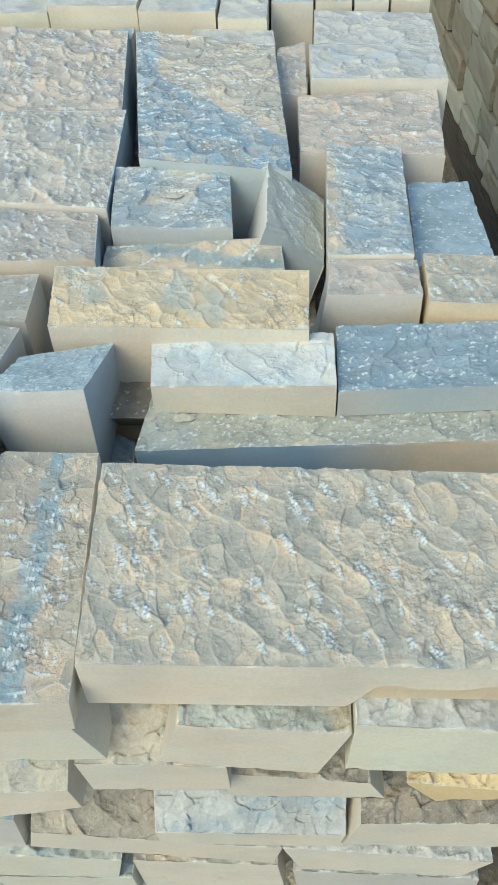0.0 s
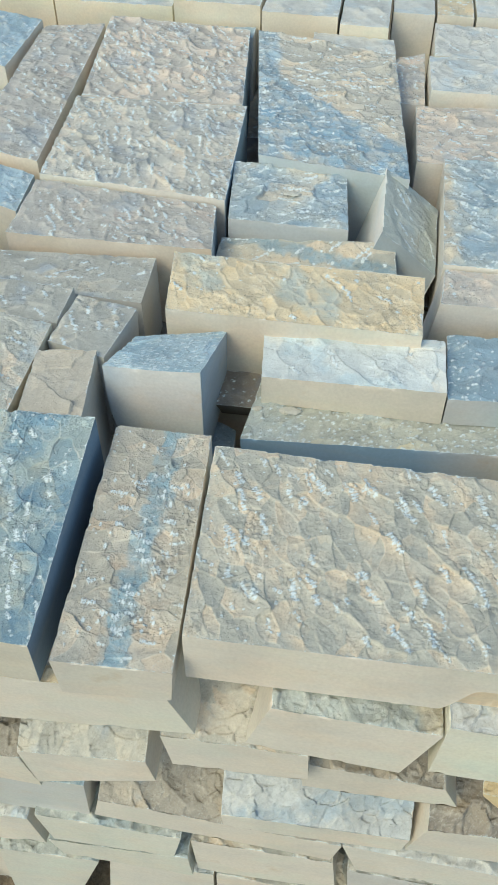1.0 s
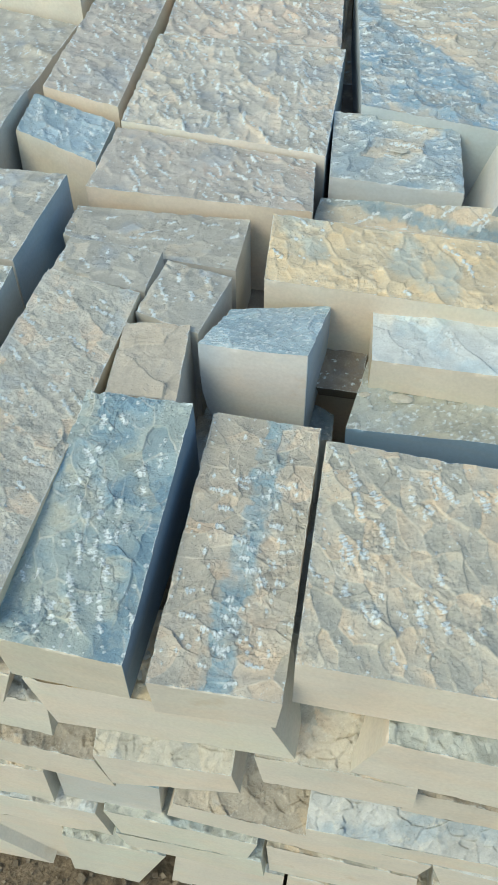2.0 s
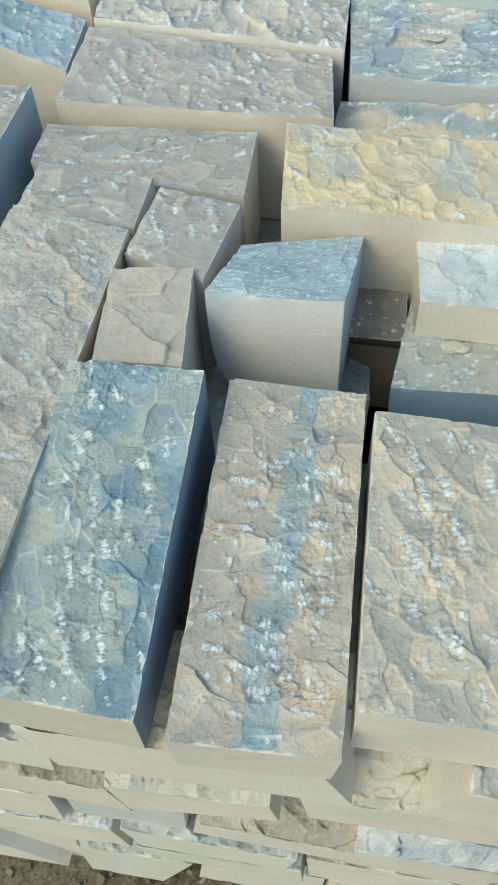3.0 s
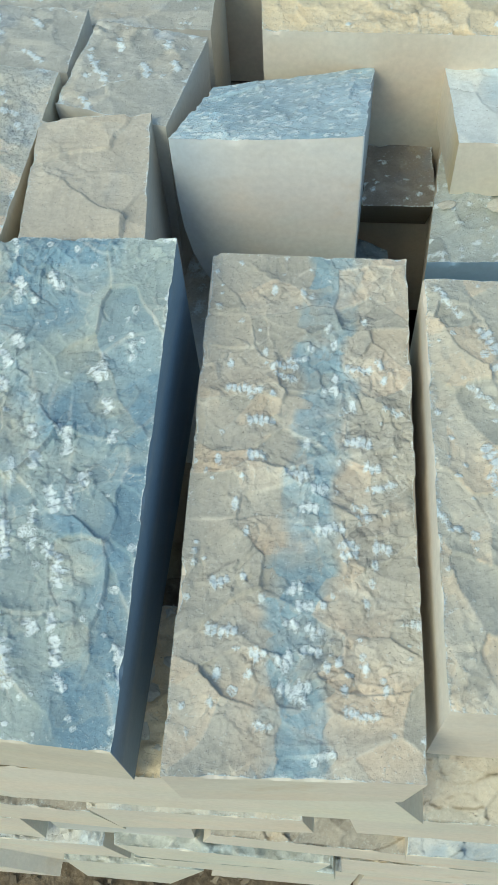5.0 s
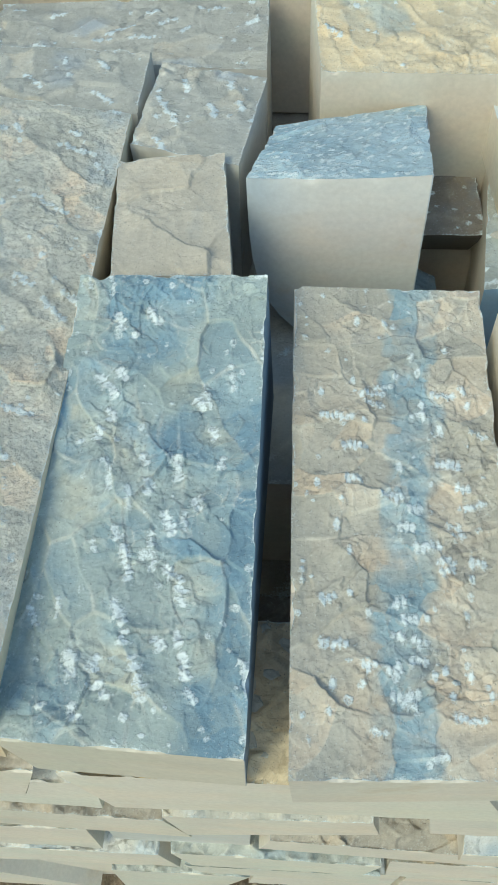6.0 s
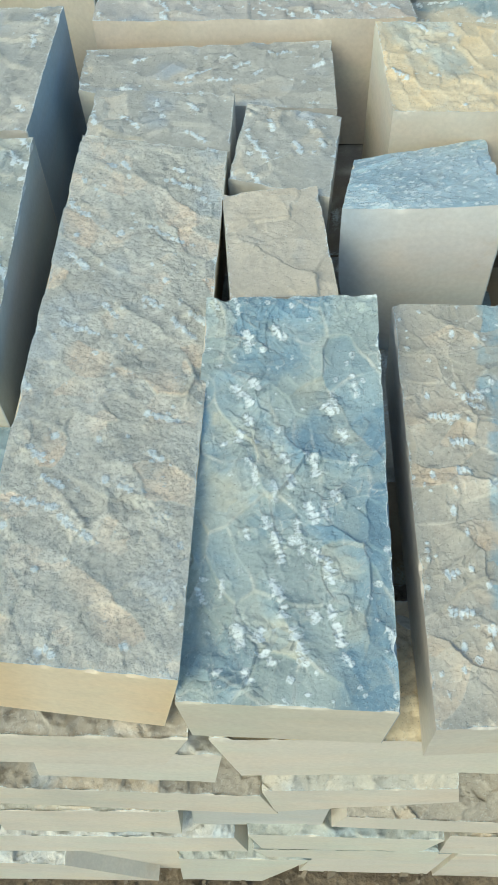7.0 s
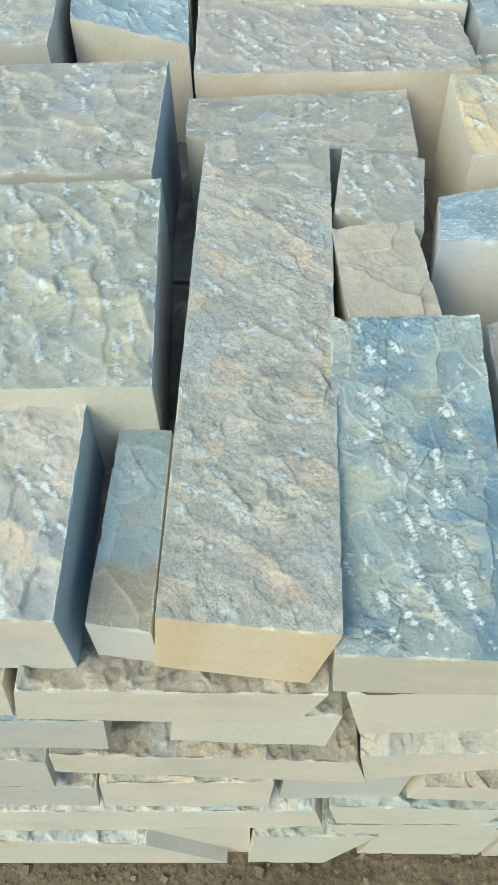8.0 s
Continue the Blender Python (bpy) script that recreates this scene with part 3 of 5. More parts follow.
        mesh.polygons.foreach_set("use_smooth", np.full(len(sizes), smooth))
        mesh.materials.append(material)
        mesh.update(calc_edges=True)
        if material is SAWN:
            mesh.set_sharp_from_angle(angle=radians(32))
        mesh.attributes.new("mineral", "FLOAT_COLOR", "POINT").data.foreach_set("color", colours.astype(np.float32).ravel())
        mesh.attributes.new("struck", "FLOAT", "POINT").data.foreach_set("value", struck.astype(np.float32))
        mesh.attributes.new("busy", "FLOAT", "POINT").data.foreach_set("value", ((1.0, 0.6, 0.5)[far] * crush).ravel().astype(np.float32) if len(points) == n_top else np.zeros(len(points), np.float32))
        mesh.attributes.new("calm", "FLOAT", "POINT").data.foreach_set("value", np.full(len(points), calm, np.float32))
        mesh.attributes.new("grit", "FLOAT", "POINT").data.foreach_set("value", np.full(len(points), grit, np.float32))
        mesh.validate()
        return mesh

    walls_all = np.concatenate(walls) - n_top
    body = mesh_from("sawn_body", verts[n_top:], np.concatenate([walls_all.ravel(), a2[::-1] - n_top]),
                     np.concatenate([np.full(n_wall, 4), [n]]), True, SAWN, color[n_top:], pale_all[n_top:])
    face = new("split_face", mesh_from("split_face", verts[:n_top], quads.ravel(), np.full(len(quads), 4), True, SPLIT, color[:n_top], pale.ravel()))
    if owner:
        ob = new("stone", body)
        ob.location, ob.parent, face.parent = origin, owner, ob
        return ob
    ob = new("stone_block")
    ob.location, ob.empty_display_size = origin, 0.05
    tagged(ob, label, category, group)
    new("sawn_body", body).parent = ob
    face.parent = ob
    tagged(face, "rough split upper face")
    return ob


def top_block(fl, fr, br, bl, high, style, label, taper=0.0, **more):
    """A stone of the uppermost layer from the corners of its split face and its height."""
    T = np.array((fl, fr, br, bl), float)
    B = T.copy()
    mid = T[:, :2].mean(0)
    B[:, :2] = mid + (T[:, :2] - mid) * (1 - taper)
    B[:, 2] = 0.70 if T[:, 1].min() > 0.19 and high > 0.06 else T[:, 2].min() - high
    return block(T, B, style, label, **more)


def front_block(tl, tr, br, bl, y, deep, rise, style, label, **more):
    """A stone of the front courses: its sawn front face (x, z) top left, top right, bottom right, bottom left, at depth y."""
    T = [(tl[0], y, tl[1]), (tr[0], y, tr[1]), (tr[0], y + deep, tr[1] + rise), (tl[0], y + deep, tl[1] + rise)]
    B = [(bl[0], y, bl[1]), (br[0], y, br[1]), (br[0], y + deep, br[1]), (bl[0], y + deep, bl[1])]
    more.setdefault("res", 0.0014)
    more.setdefault("rocky", 0.55)
    more.setdefault("marks", 0.0)
    more.setdefault("ragged", 0.007)
    more.setdefault("crag", 0.55)
    more.setdefault("flake", 1.5)
    more["relief"] = 1.15 * more.get("relief", 1.0)
    return block(T, B, style, label, group="stones in the lower courses of the pile", **more)


# ---- ground: one sheet, fine under the pile, wide to the horizon ----
def make_ground():
    fine_x, fine_y = np.linspace(-1.6, 1.6, 161), np.linspace(-1.4, 0.6, 101)
    far = np.array([4.0, 10.0, 40.0, 200.0, 1500.0])
    xs = np.concatenate([-far[::-1], fine_x, far])
    ys = np.concatenate([-far[::-1], fine_y, [1.5, 2.5], far])
    gx, gy = np.meshgrid(xs, ys)
    z = 0.030 * (fractal(gx / 0.30 + 400, gy / 0.30 + 400, 7, 4) - 0.5) + 0.012 * (fractal(gx / 0.05 + 400, gy / 0.05 + 400, 8, 3) - 0.5)
    z = np.where((np.abs(gx) < 1.7) & (gy > -1.5) & (gy < 0.7), z, 0.0) - 0.004
    verts = np.stack([gx, gy, z], -1).reshape(-1, 3)
    nx, ny = len(xs), len(ys)
    i = np.arange(nx * ny).reshape(ny, nx)
    faces = np.stack([i[:-1, :-1], i[:-1, 1:], i[1:, 1:], i[1:, :-1]], -1).reshape(-1, 4)
    ob = part("ground", verts.tolist(), faces.tolist(), DIRT, None, "")
    for p in ob.data.polygons:
        p.use_smooth = True
    tagged(ob, "bare brown dirt and stone grit of a stone yard", "ground", "", "structure")


def make_gravel():
    """Loose grit and small chips at the foot of the pile."""
    rng = np.random.default_rng(5)
    verts, faces = [], []
    cube = np.array([(-1, -1, -1), (1, -1, -1), (1, 1, -1), (-1, 1, -1), (-1, -1, 1), (1, -1, 1), (1, 1, 1), (-1, 1, 1)], float)
    quads = ((0, 3, 2, 1), (4, 5, 6, 7), (0, 1, 5, 4), (1, 2, 6, 5), (2, 3, 7, 6), (3, 0, 4, 7))
    for n in range(3000):
        s = 0.0012 + 0.0060 * rng.random() ** 4
        x, y = rng.uniform(-0.95, 0.75), 0.02 - 0.42 * rng.random() ** 1.4
        c = cube * (0.55 + 0.45 * rng.random((8, 1))) * s * rng.uniform(0.5, 1.2, 3)
        a = rng.uniform(0, 6.28)
        r = np.array([[math.cos(a), -math.sin(a), 0], [math.sin(a), math.cos(a), 0], [0, 0, 1]])
        base = len(verts)
        verts += (c @ r.T + (x, y, 0.002 + s * 0.3)).tolist()
        faces += [tuple(base + q for q in f) for f in quads]
    ob = part("gravel", verts, faces, PEBBLE)
    tagged(ob, "loose grey and brown gravel on the dirt", "gravel", "", "stuff")


make_ground()
make_gravel()

# chisel rows on the nearest stones: across, along (fractions of the face), length (mm)
VEINED_ROWS = (
    (0.146, 0.735, 4), (0.402, 0.736, 11), (0.223, 0.675, 18), (0.351, 0.662, 4), (0.306, 0.613, 14), (0.297, 0.54, 8),
    (0.126, 0.528, 3), (0.473, 0.507, 11), (0.216, 0.45, 5), (0.169, 0.31, 7), (0.262, 0.317, 5), (0.484, 0.301, 6),
    (0.189, 0.226, 15), (0.472, 0.241, 6), (0.563, 0.231, 8), (0.338, 0.187, 7), (0.45, 0.182, 8), (0.494, 0.136, 12),
    (0.555, 0.196, 6), (0.629, 0.409, 13), (0.852, 0.382, 9), (0.709, 0.364, 10), (0.752, 0.735, 11), (0.857, 0.743, 4),
    (0.623, 0.683, 6), (0.875, 0.713, 5), (0.751, 0.58, 11), (0.808, 0.528, 9), (0.584, 0.482, 8), (0.534, 0.444, 10),
    (0.616, 0.168, 4), (0.661, 0.182, 4))
VEINED_SPOTS = (
    (0.339, 0.916, 3), (0.489, 0.905, 3), (0.619, 0.828, 3), (0.788, 0.844, 3), (0.528, 0.781, 3), (0.636, 0.787, 3),
    (0.312, 0.77, 3), (0.645, 0.714, 3), (0.732, 0.649, 2), (0.524, 0.575, 3), (0.687, 0.138, 3), (0.777, 0.17, 3),
    (0.855, 0.14, 2), (0.778, 0.282, 2), (0.185, 0.158, 3), (0.168, 0.11, 2), (0.345, 0.284, 3), (0.53, 0.273, 6), (0.599,
    0.274, 5), (0.813, 0.351, 5), (0.269, 0.397, 2), (0.776, 0.448, 4))
BLUE_ROWS = (
    (0.262, 0.877, 11), (0.429, 0.892, 11), (0.353, 0.845, 5), (0.248, 0.721, 17), (0.277, 0.655, 8), (0.311, 0.749, 7),
    (0.707, 0.681, 10), (0.781, 0.618, 8), (0.231, 0.608, 10), (0.154, 0.588, 5), (0.472, 0.549, 6), (0.637, 0.537, 11),
    (0.834, 0.55, 9), (0.51, 0.491, 9), (0.738, 0.464, 10), (0.619, 0.421, 11), (0.387, 0.392, 7), (0.452, 0.337, 17),
    (0.643, 0.325, 8), (0.698, 0.283, 11), (0.445, 0.239, 13), (0.482, 0.193, 10), (0.534, 0.148, 10), (0.569, 0.105, 12),
    (0.625, 0.187, 6), (0.699, 0.199, 6), (0.735, 0.15, 11), (0.276, 0.14, 13), (0.379, 0.143, 6), (0.418, 0.095, 7),
    (0.182, 0.063, 3), (0.319, 0.057, 6))
SLAB_ROWS = (
    (0.064, 0.825, 16), (0.078, 0.702, 24), (0.108, 0.75, 19), (0.173, 0.769, 12), (0.142, 0.903, 10), (0.204, 0.74, 12),
    (0.231, 0.845, 28), (0.305, 0.809, 15), (0.342, 0.849, 19), (0.126, 0.586, 21), (0.061, 0.525, 18), (0.094, 0.484, 9),
    (0.07, 0.319, 8), (0.125, 0.23, 13), (0.199, 0.272, 21), (0.23, 0.326, 19), (0.245, 0.235, 13), (0.349, 0.299, 16),
    (0.345, 0.075, 7), (0.414, 0.753, 32), (0.476, 0.858, 21), (0.393, 0.571, 25), (0.568, 0.841, 21), (0.49, 0.448, 14),
    (0.554, 0.409, 44), (0.598, 0.439, 13), (0.445, 0.336, 26), (0.428, 0.211, 10), (0.464, 0.141, 22), (0.407, 0.101,
    29), (0.633, 0.767, 23), (0.707, 0.487, 19))
SLAB_SPOTS = (
    (0.693, 0.293, 15), (0.654, 0.63, 14), (0.742, 0.138, 12), (0.765, 0.101, 9), (0.662, 0.073, 14), (0.763, 0.242, 7),
    (0.596, 0.718, 9), (0.439, 0.776, 12), (0.333, 0.385, 11), (0.07, 0.455, 9), (0.23, 0.435, 8), (0.618, 0.109, 7))
# colour patches on the nearest stones: across, along (fractions), half width, half length (m), kind, strength
VEINED_TINTS = ((0.71, 0.95, 0.010, 0.013, "warm", 0.9), (0.76, 0.67, 0.011, 0.006, "warm", 1.0), (0.68, 0.60, 0.008, 0.006, "warm", 1.0), (0.34, 0.47, 0.012, 0.016, "warm", 0.8),
                (0.66, 0.33, 0.007, 0.012, "warm", 1.0), (0.69, 0.22, 0.008, 0.022, "warm", 0.9), (0.36, 0.07, 0.014, 0.024, "warm", 0.9), (0.73, 0.04, 0.014, 0.014, "warm", 0.8),
                (0.35, 0.16, 0.010, 0.008, "warm", 0.9), (0.97, 0.81, 0.010, 0.030, "warm", 0.5), (0.14, 0.80, 0.020, 0.045, "plain", 0.9), (0.12, 0.36, 0.020, 0.040, "plain", 0.9),
                (0.90, 0.28, 0.012, 0.050, "plain", 0.7))
BLUE_TINTS = ((0.54, 0.04, 0.009, 0.026, "cold", 1.0), (0.15, 0.09, 0.018, 0.018, "cold", 0.9), (0.12, 0.28, 0.016, 0.034, "cold", 0.8), (0.83, 0.78, 0.014, 0.034, "cold", 0.75),
              (0.88, 0.34, 0.010, 0.026, "cold", 0.8), (0.29, 0.53, 0.016, 0.020, "cold", 0.6), (0.53, 0.19, 0.009, 0.018, "cold", 0.8), (0.96, 0.06, 0.018, 0.030, "cold", 0.7),
              (0.48, 0.87, 0.012, 0.012, "warm", 0.55), (0.59, 0.74, 0.016, 0.013, "warm", 0.5), (0.77, 0.66, 0.010, 0.016, "warm", 0.7), (0.33, 0.61, 0.008, 0.008, "warm", 0.8),
              (0.74, 0.34, 0.009, 0.018, "warm", 0.7), (0.80, 0.16, 0.010, 0.014, "warm", 0.8), (0.72, 0.44, 0.016, 0.014, "plain", 0.8), (0.35, 0.01, 0.016, 0.008, "warm", 0.5))
COARSE_TINTS = ((0.75, 0.45, 0.012, 0.011, "warm", 1.1), (0.58, 0.46, 0.008, 0.009, "warm", 1.0), (0.73, 0.39, 0.011, 0.012, "warm", 1.0), (0.16, 0.13, 0.007, 0.016, "warm", 1.1),
                (0.71, 0.07, 0.012, 0.014, "warm", 1.0), (0.10, 0.04, 0.012, 0.012, "warm", 0.9), (0.07, 0.39, 0.010, 0.018, "warm", 0.9), (0.23, 0.28, 0.006, 0.026, "warm", 1.0),
                (0.30, 0.48, 0.007, 0.018, "warm", 0.9), (0.13, 0.75, 0.012, 0.018, "warm", 1.0), (0.75, 0.72, 0.010, 0.022, "warm", 0.8), (0.74, 0.28, 0.010, 0.014, "warm", 0.8),
                (0.90, 0.27, 0.010, 0.010, "warm", 0.9), (0.90, 0.50, 0.009, 0.012, "warm", 0.9), (0.50, 0.11, 0.012, 0.010, "warm", 0.8))

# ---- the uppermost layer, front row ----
# right side painted navy: blue stone plus the shade of the narrow gap
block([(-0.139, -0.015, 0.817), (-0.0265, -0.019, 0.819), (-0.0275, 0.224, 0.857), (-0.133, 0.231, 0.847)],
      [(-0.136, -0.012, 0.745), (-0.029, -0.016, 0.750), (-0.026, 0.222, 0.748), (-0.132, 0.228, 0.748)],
      "bluegreen", "blue-grey split stone with pale chisel marks beside its neighbours", res=0.0006, angle=-1.17, scar=0.024, marks=0.8, rocky=0.10, flake=1.15, chisel=BLUE_ROWS, tints=BLUE_TINTS, mineral_and_shade=((1, -1, 2, (0.15, 0.24, 0.35)),))
block([(-0.008, -0.024, 0.808), (0.099, -0.018, 0.802), (0.090, 0.236, 0.834), (-0.014, 0.243, 0.829)],
      [(-0.006, -0.022, 0.748), (0.094, -0.016, 0.748), (0.090, 0.234, 0.748), (-0.010, 0.240, 0.748)],
      "taupe", "tan split stone with a blue vein along its length", res=0.0006, angle=0.04, scar=0.022,
      bands=((-4, 0.006, 0.024, 0.010, 1.05),), marks=0.8, rocky=0.08, flake=1.15, chisel=VEINED_ROWS + VEINED_SPOTS, tints=VEINED_TINTS)
block([(0.104, 0.004, 0.828), (0.560, 0.006, 0.828), (0.565, 0.204, 0.842), (0.097, 0.216, 0.842)],
      [(0.106, 0.006, 0.757), (0.560, 0.008, 0.757), (0.565, 0.204, 0.757), (0.099, 0.214, 0.757)],
      "tan", "broad tan split slab with pale blue chisel marks", res=0.0008, angle=-1.1, scar=0.018, marks=0.9, rocky=0.25, relief=1.2, flake=1.3, chisel=SLAB_ROWS + SLAB_SPOTS, bead=0.0034, undercut=(0.49, 0.56, 0.036, (0.69, 0.585, 0.44)))
block([(-0.245, -0.002, 0.842), (-0.135, -0.011, 0.838), (-0.126, 0.384, 0.840), (-0.237, 0.406, 0.840)],
      [(-0.255, 0.000, 0.758), (-0.152, -0.008, 0.748), (-0.130, 0.384, 0.745), (-0.240, 0.404, 0.745)],
      "coarse", "long grey granular stone with an ochre sawn end", res=0.0009, angle=-0.5, scar=0.020, relief=0.8, flake=1.3, marks=0.6, grit=0.9, rocky=0.22, tints=COARSE_TINTS, mineral_and_shade=((0, 0.05, 0.25, (0.66, 0.525, 0.35)), (0, 0.9, 2, (0.68, 0.565, 0.40))))
top_block((-0.296, 0.012, 0.800), (-0.253, 0.006, 0.800), (-0.250, 0.163, 0.800), (-0.289, 0.166, 0.800), 0.055, "slate",
          "low dark slate-coloured stone wedged beside a long stone", scar=0.034, relief=0.8, marks=0.05, res=0.0010, patch=(-90, 0.02, (0.40, 0.37, 0.30)), calm=0.3, tints=((0.6, 0.50, 0.012, 0.020, "warm", 0.9), (0.3, 0.75, 0.014, 0.020, "cold", 0.9)))
# blue of the right side is sky-lit shade put into the colour
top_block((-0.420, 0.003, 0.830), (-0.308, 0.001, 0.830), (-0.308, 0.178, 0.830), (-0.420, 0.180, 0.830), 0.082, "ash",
          "pale tan split stone at the front of the pile", res=0.0013, scar=0.036, marks=0.30, calm=0.3, mineral_and_shade=((1, -1, 2, (0.32, 0.43, 0.54)),))
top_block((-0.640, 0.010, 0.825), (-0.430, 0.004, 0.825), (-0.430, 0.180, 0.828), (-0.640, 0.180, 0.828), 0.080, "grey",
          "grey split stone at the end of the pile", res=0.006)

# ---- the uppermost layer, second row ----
# right side coloured blue-grey to paint in the shade it lies in
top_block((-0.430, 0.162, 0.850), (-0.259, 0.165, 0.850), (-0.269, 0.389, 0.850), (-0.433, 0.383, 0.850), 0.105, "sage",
          "grey-green split stone with blue and ochre streaks", res=0.0015, angle=-1.1, scar=0.026, flake=1.8, marks=1.3, mineral_and_shade=((1, -1, 2, (0.34, 0.40, 0.46)),))
top_block((-0.620, 0.190, 0.840), (-0.440, 0.190, 0.840), (-0.440, 0.380, 0.840), (-0.620, 0.380, 0.840), 0.09, "tan", "tan split stone inside the pile", res=0.006)
top_block((-0.119, 0.237, 0.840), (-0.049, 0.239, 0.840), (-0.061, 0.345, 0.840), (-0.128, 0.337, 0.840), 0.090, "smooth",
          "small smooth tan stone between larger ones", res=0.0010, scar=0.040, relief=0.8, flake=0.8, calm=0.2, tints=((0.80, 0.22, 0.012, 0.020, "warm", 1.0), (0.25, 0.75, 0.016, 0.016, "warm", 0.8)))
# blue at the front left and right side mixes stone colour with painted shade
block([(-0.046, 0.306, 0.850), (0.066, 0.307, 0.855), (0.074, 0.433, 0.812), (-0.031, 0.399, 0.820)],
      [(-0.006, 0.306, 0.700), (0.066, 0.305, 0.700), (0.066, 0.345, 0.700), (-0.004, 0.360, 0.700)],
      "ice", "blue split stone with a pale curved sawn front", res=0.0012, far=2, marks=1.3, angle=0.4, scar=0.030, relief=0.7, curve=0.006, profile=4.0, side=(0.70, 0.71, 0.71), mineral_and_shade=((0, -1, 0.22, (0.48, 0.56, 0.64)), (1, -1, 2, (0.36, 0.46, 0.57))), calm=0.3)
block([(0.110, 0.297, 0.770), (0.545, 0.318, 0.770), (0.550, 0.460, 0.770), (0.126, 0.440, 0.770)],
      [(0.112, 0.299, 0.700), (0.545, 0.320, 0.700), (0.550, 0.460, 0.700), (0.126, 0.440, 0.700)],
      "sage", "long grey-green stone carrying smaller stones", res=0.0015, relief=1.0, scar=0.024, angle=0.2, marks=0.6, bands=((0, -0.195, 0.06, 0.02, 0.9),), far=2, calm=0.3, side=(0.70, 0.63, 0.53), mineral_and_shade=((0, -1, 0.6, (0.27, 0.42, 0.60)),))
top_block((0.126, 0.358, 0.812), (0.335, 0.351, 0.820), (0.334, 0.440, 0.822), (0.119, 0.438, 0.815), 0.041, "white",
          "white and pale blue split stone resting on a longer one", res=0.0012, scar=0.036, relief=0.9, calm=0.3, mineral_and_shade=((3, -1, 0.2, (0.66, 0.57, 0.38)),))
top_block((0.337, 0.352, 0.810), (0.540, 0.364, 0.810), (0.545, 0.475, 0.810), (0.338, 0.467, 0.810), 0.039, "slate",
          "dark blue-grey split stone with white flecks", res=0.0013, far=2, relief=1.0, marks=0.42, angle=0.4, mineral_and_shade=((0, 0.25, 2, (0.46, 0.53, 0.58)),), calm=0.4)
top_block((-0.001, 0.433, 0.838), (0.305, 0.424, 0.838), (0.306, 0.523, 0.850), (-0.010, 0.535, 0.850), 0.095, "yellow",
          "long cream-yellow split stone", res=0.0013, scar=0.016, relief=1.1, flake=1.3, angle=-0.9)
block([(-0.125, 0.360, 0.835), (-0.052, 0.339, 0.835), (-0.039, 0.445, 0.825), (-0.113, 0.448, 0.835)],
      [(-0.120, 0.364, 0.700), (-0.056, 0.345, 0.700), (-0.044, 0.445, 0.700), (-0.113, 0.448, 0.700)],
      "grey", "small grey stone set askew between others", res=0.0016, marks=0.6, scar=0.02)
top_block((-0.238, 0.410, 0.832), (-0.125, 0.395, 0.832), (-0.124, 0.466, 0.832), (-0.236, 0.474, 0.832), 0.085, "grey",
          "grey split stone behind a long one", res=0.0017, relief=0.7)
top_block((-0.258, 0.480, 0.815), (-0.041, 0.470, 0.815), (-0.043, 0.567, 0.815), (-0.258, 0.557, 0.815), 0.07, "grey",
          "grey split stone with flecked face", res=0.0017, relief=0.7, marks=0.5, angle=0.3, curve=0.02)
# right side tinted blue in place of shade under the sky
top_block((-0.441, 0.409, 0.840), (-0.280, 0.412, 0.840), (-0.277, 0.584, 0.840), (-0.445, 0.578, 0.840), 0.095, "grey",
          "pale grey split stone with ochre hollows", res=0.0019, relief=0.9, scar=0.026, mineral_and_shade=((1, -1, 2, (0.32, 0.43, 0.54)),))
top_block((-0.630, 0.409, 0.835), (-0.455, 0.412, 0.835), (-0.455, 0.600, 0.835), (-0.630, 0.600, 0.835), 0.09, "mauve", "grey split stone in the pile", res=0.006)

# dark face and sides paint in the shade of the gap around it
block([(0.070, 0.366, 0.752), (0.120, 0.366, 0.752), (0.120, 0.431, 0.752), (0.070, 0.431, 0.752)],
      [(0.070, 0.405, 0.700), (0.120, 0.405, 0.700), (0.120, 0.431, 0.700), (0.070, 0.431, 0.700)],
      "dark", "brown-grey stone down in a gap, painted dark for shade", side=(0.20, 0.18, 0.155), res=0.0016, marks=0.25, far=2, calm=0.5)
block([(0.062, 0.330, 0.700), (0.095, 0.340, 0.698), (0.092, 0.378, 0.698), (0.062, 0.392, 0.700)],
      [(0.062, 0.330, 0.580), (0.095, 0.340, 0.580), (0.092, 0.378, 0.580), (0.062, 0.392, 0.580)],
      "slate", "small blue-grey stone down in a gap", res=0.002, calm=0.5)

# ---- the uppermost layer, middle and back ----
# stones below with a blue right side have sky-lit shade painted there
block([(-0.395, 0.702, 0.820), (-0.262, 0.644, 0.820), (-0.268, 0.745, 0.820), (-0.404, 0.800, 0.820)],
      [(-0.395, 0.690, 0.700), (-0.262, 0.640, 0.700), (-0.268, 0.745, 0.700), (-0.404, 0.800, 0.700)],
      "blue", "blue stone with a cream sawn front", res=0.0022, far=1, relief=1.2, flake=1.2, mineral_and_shade=((1, -1, 2, (0.32, 0.43, 0.54)),))
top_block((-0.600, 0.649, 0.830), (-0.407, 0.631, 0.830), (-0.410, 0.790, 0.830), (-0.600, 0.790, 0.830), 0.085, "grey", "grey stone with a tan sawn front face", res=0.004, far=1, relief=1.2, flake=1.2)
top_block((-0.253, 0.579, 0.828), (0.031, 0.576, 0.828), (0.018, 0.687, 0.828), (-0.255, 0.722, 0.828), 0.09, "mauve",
          "mauve-grey split slab with a cream sawn front", res=0.0019, far=1, relief=1.2, flake=1.2, marks=0.55, angle=-0.9, scar=0.026, mineral_and_shade=((1, -1, 2, (0.32, 0.43, 0.54)),))
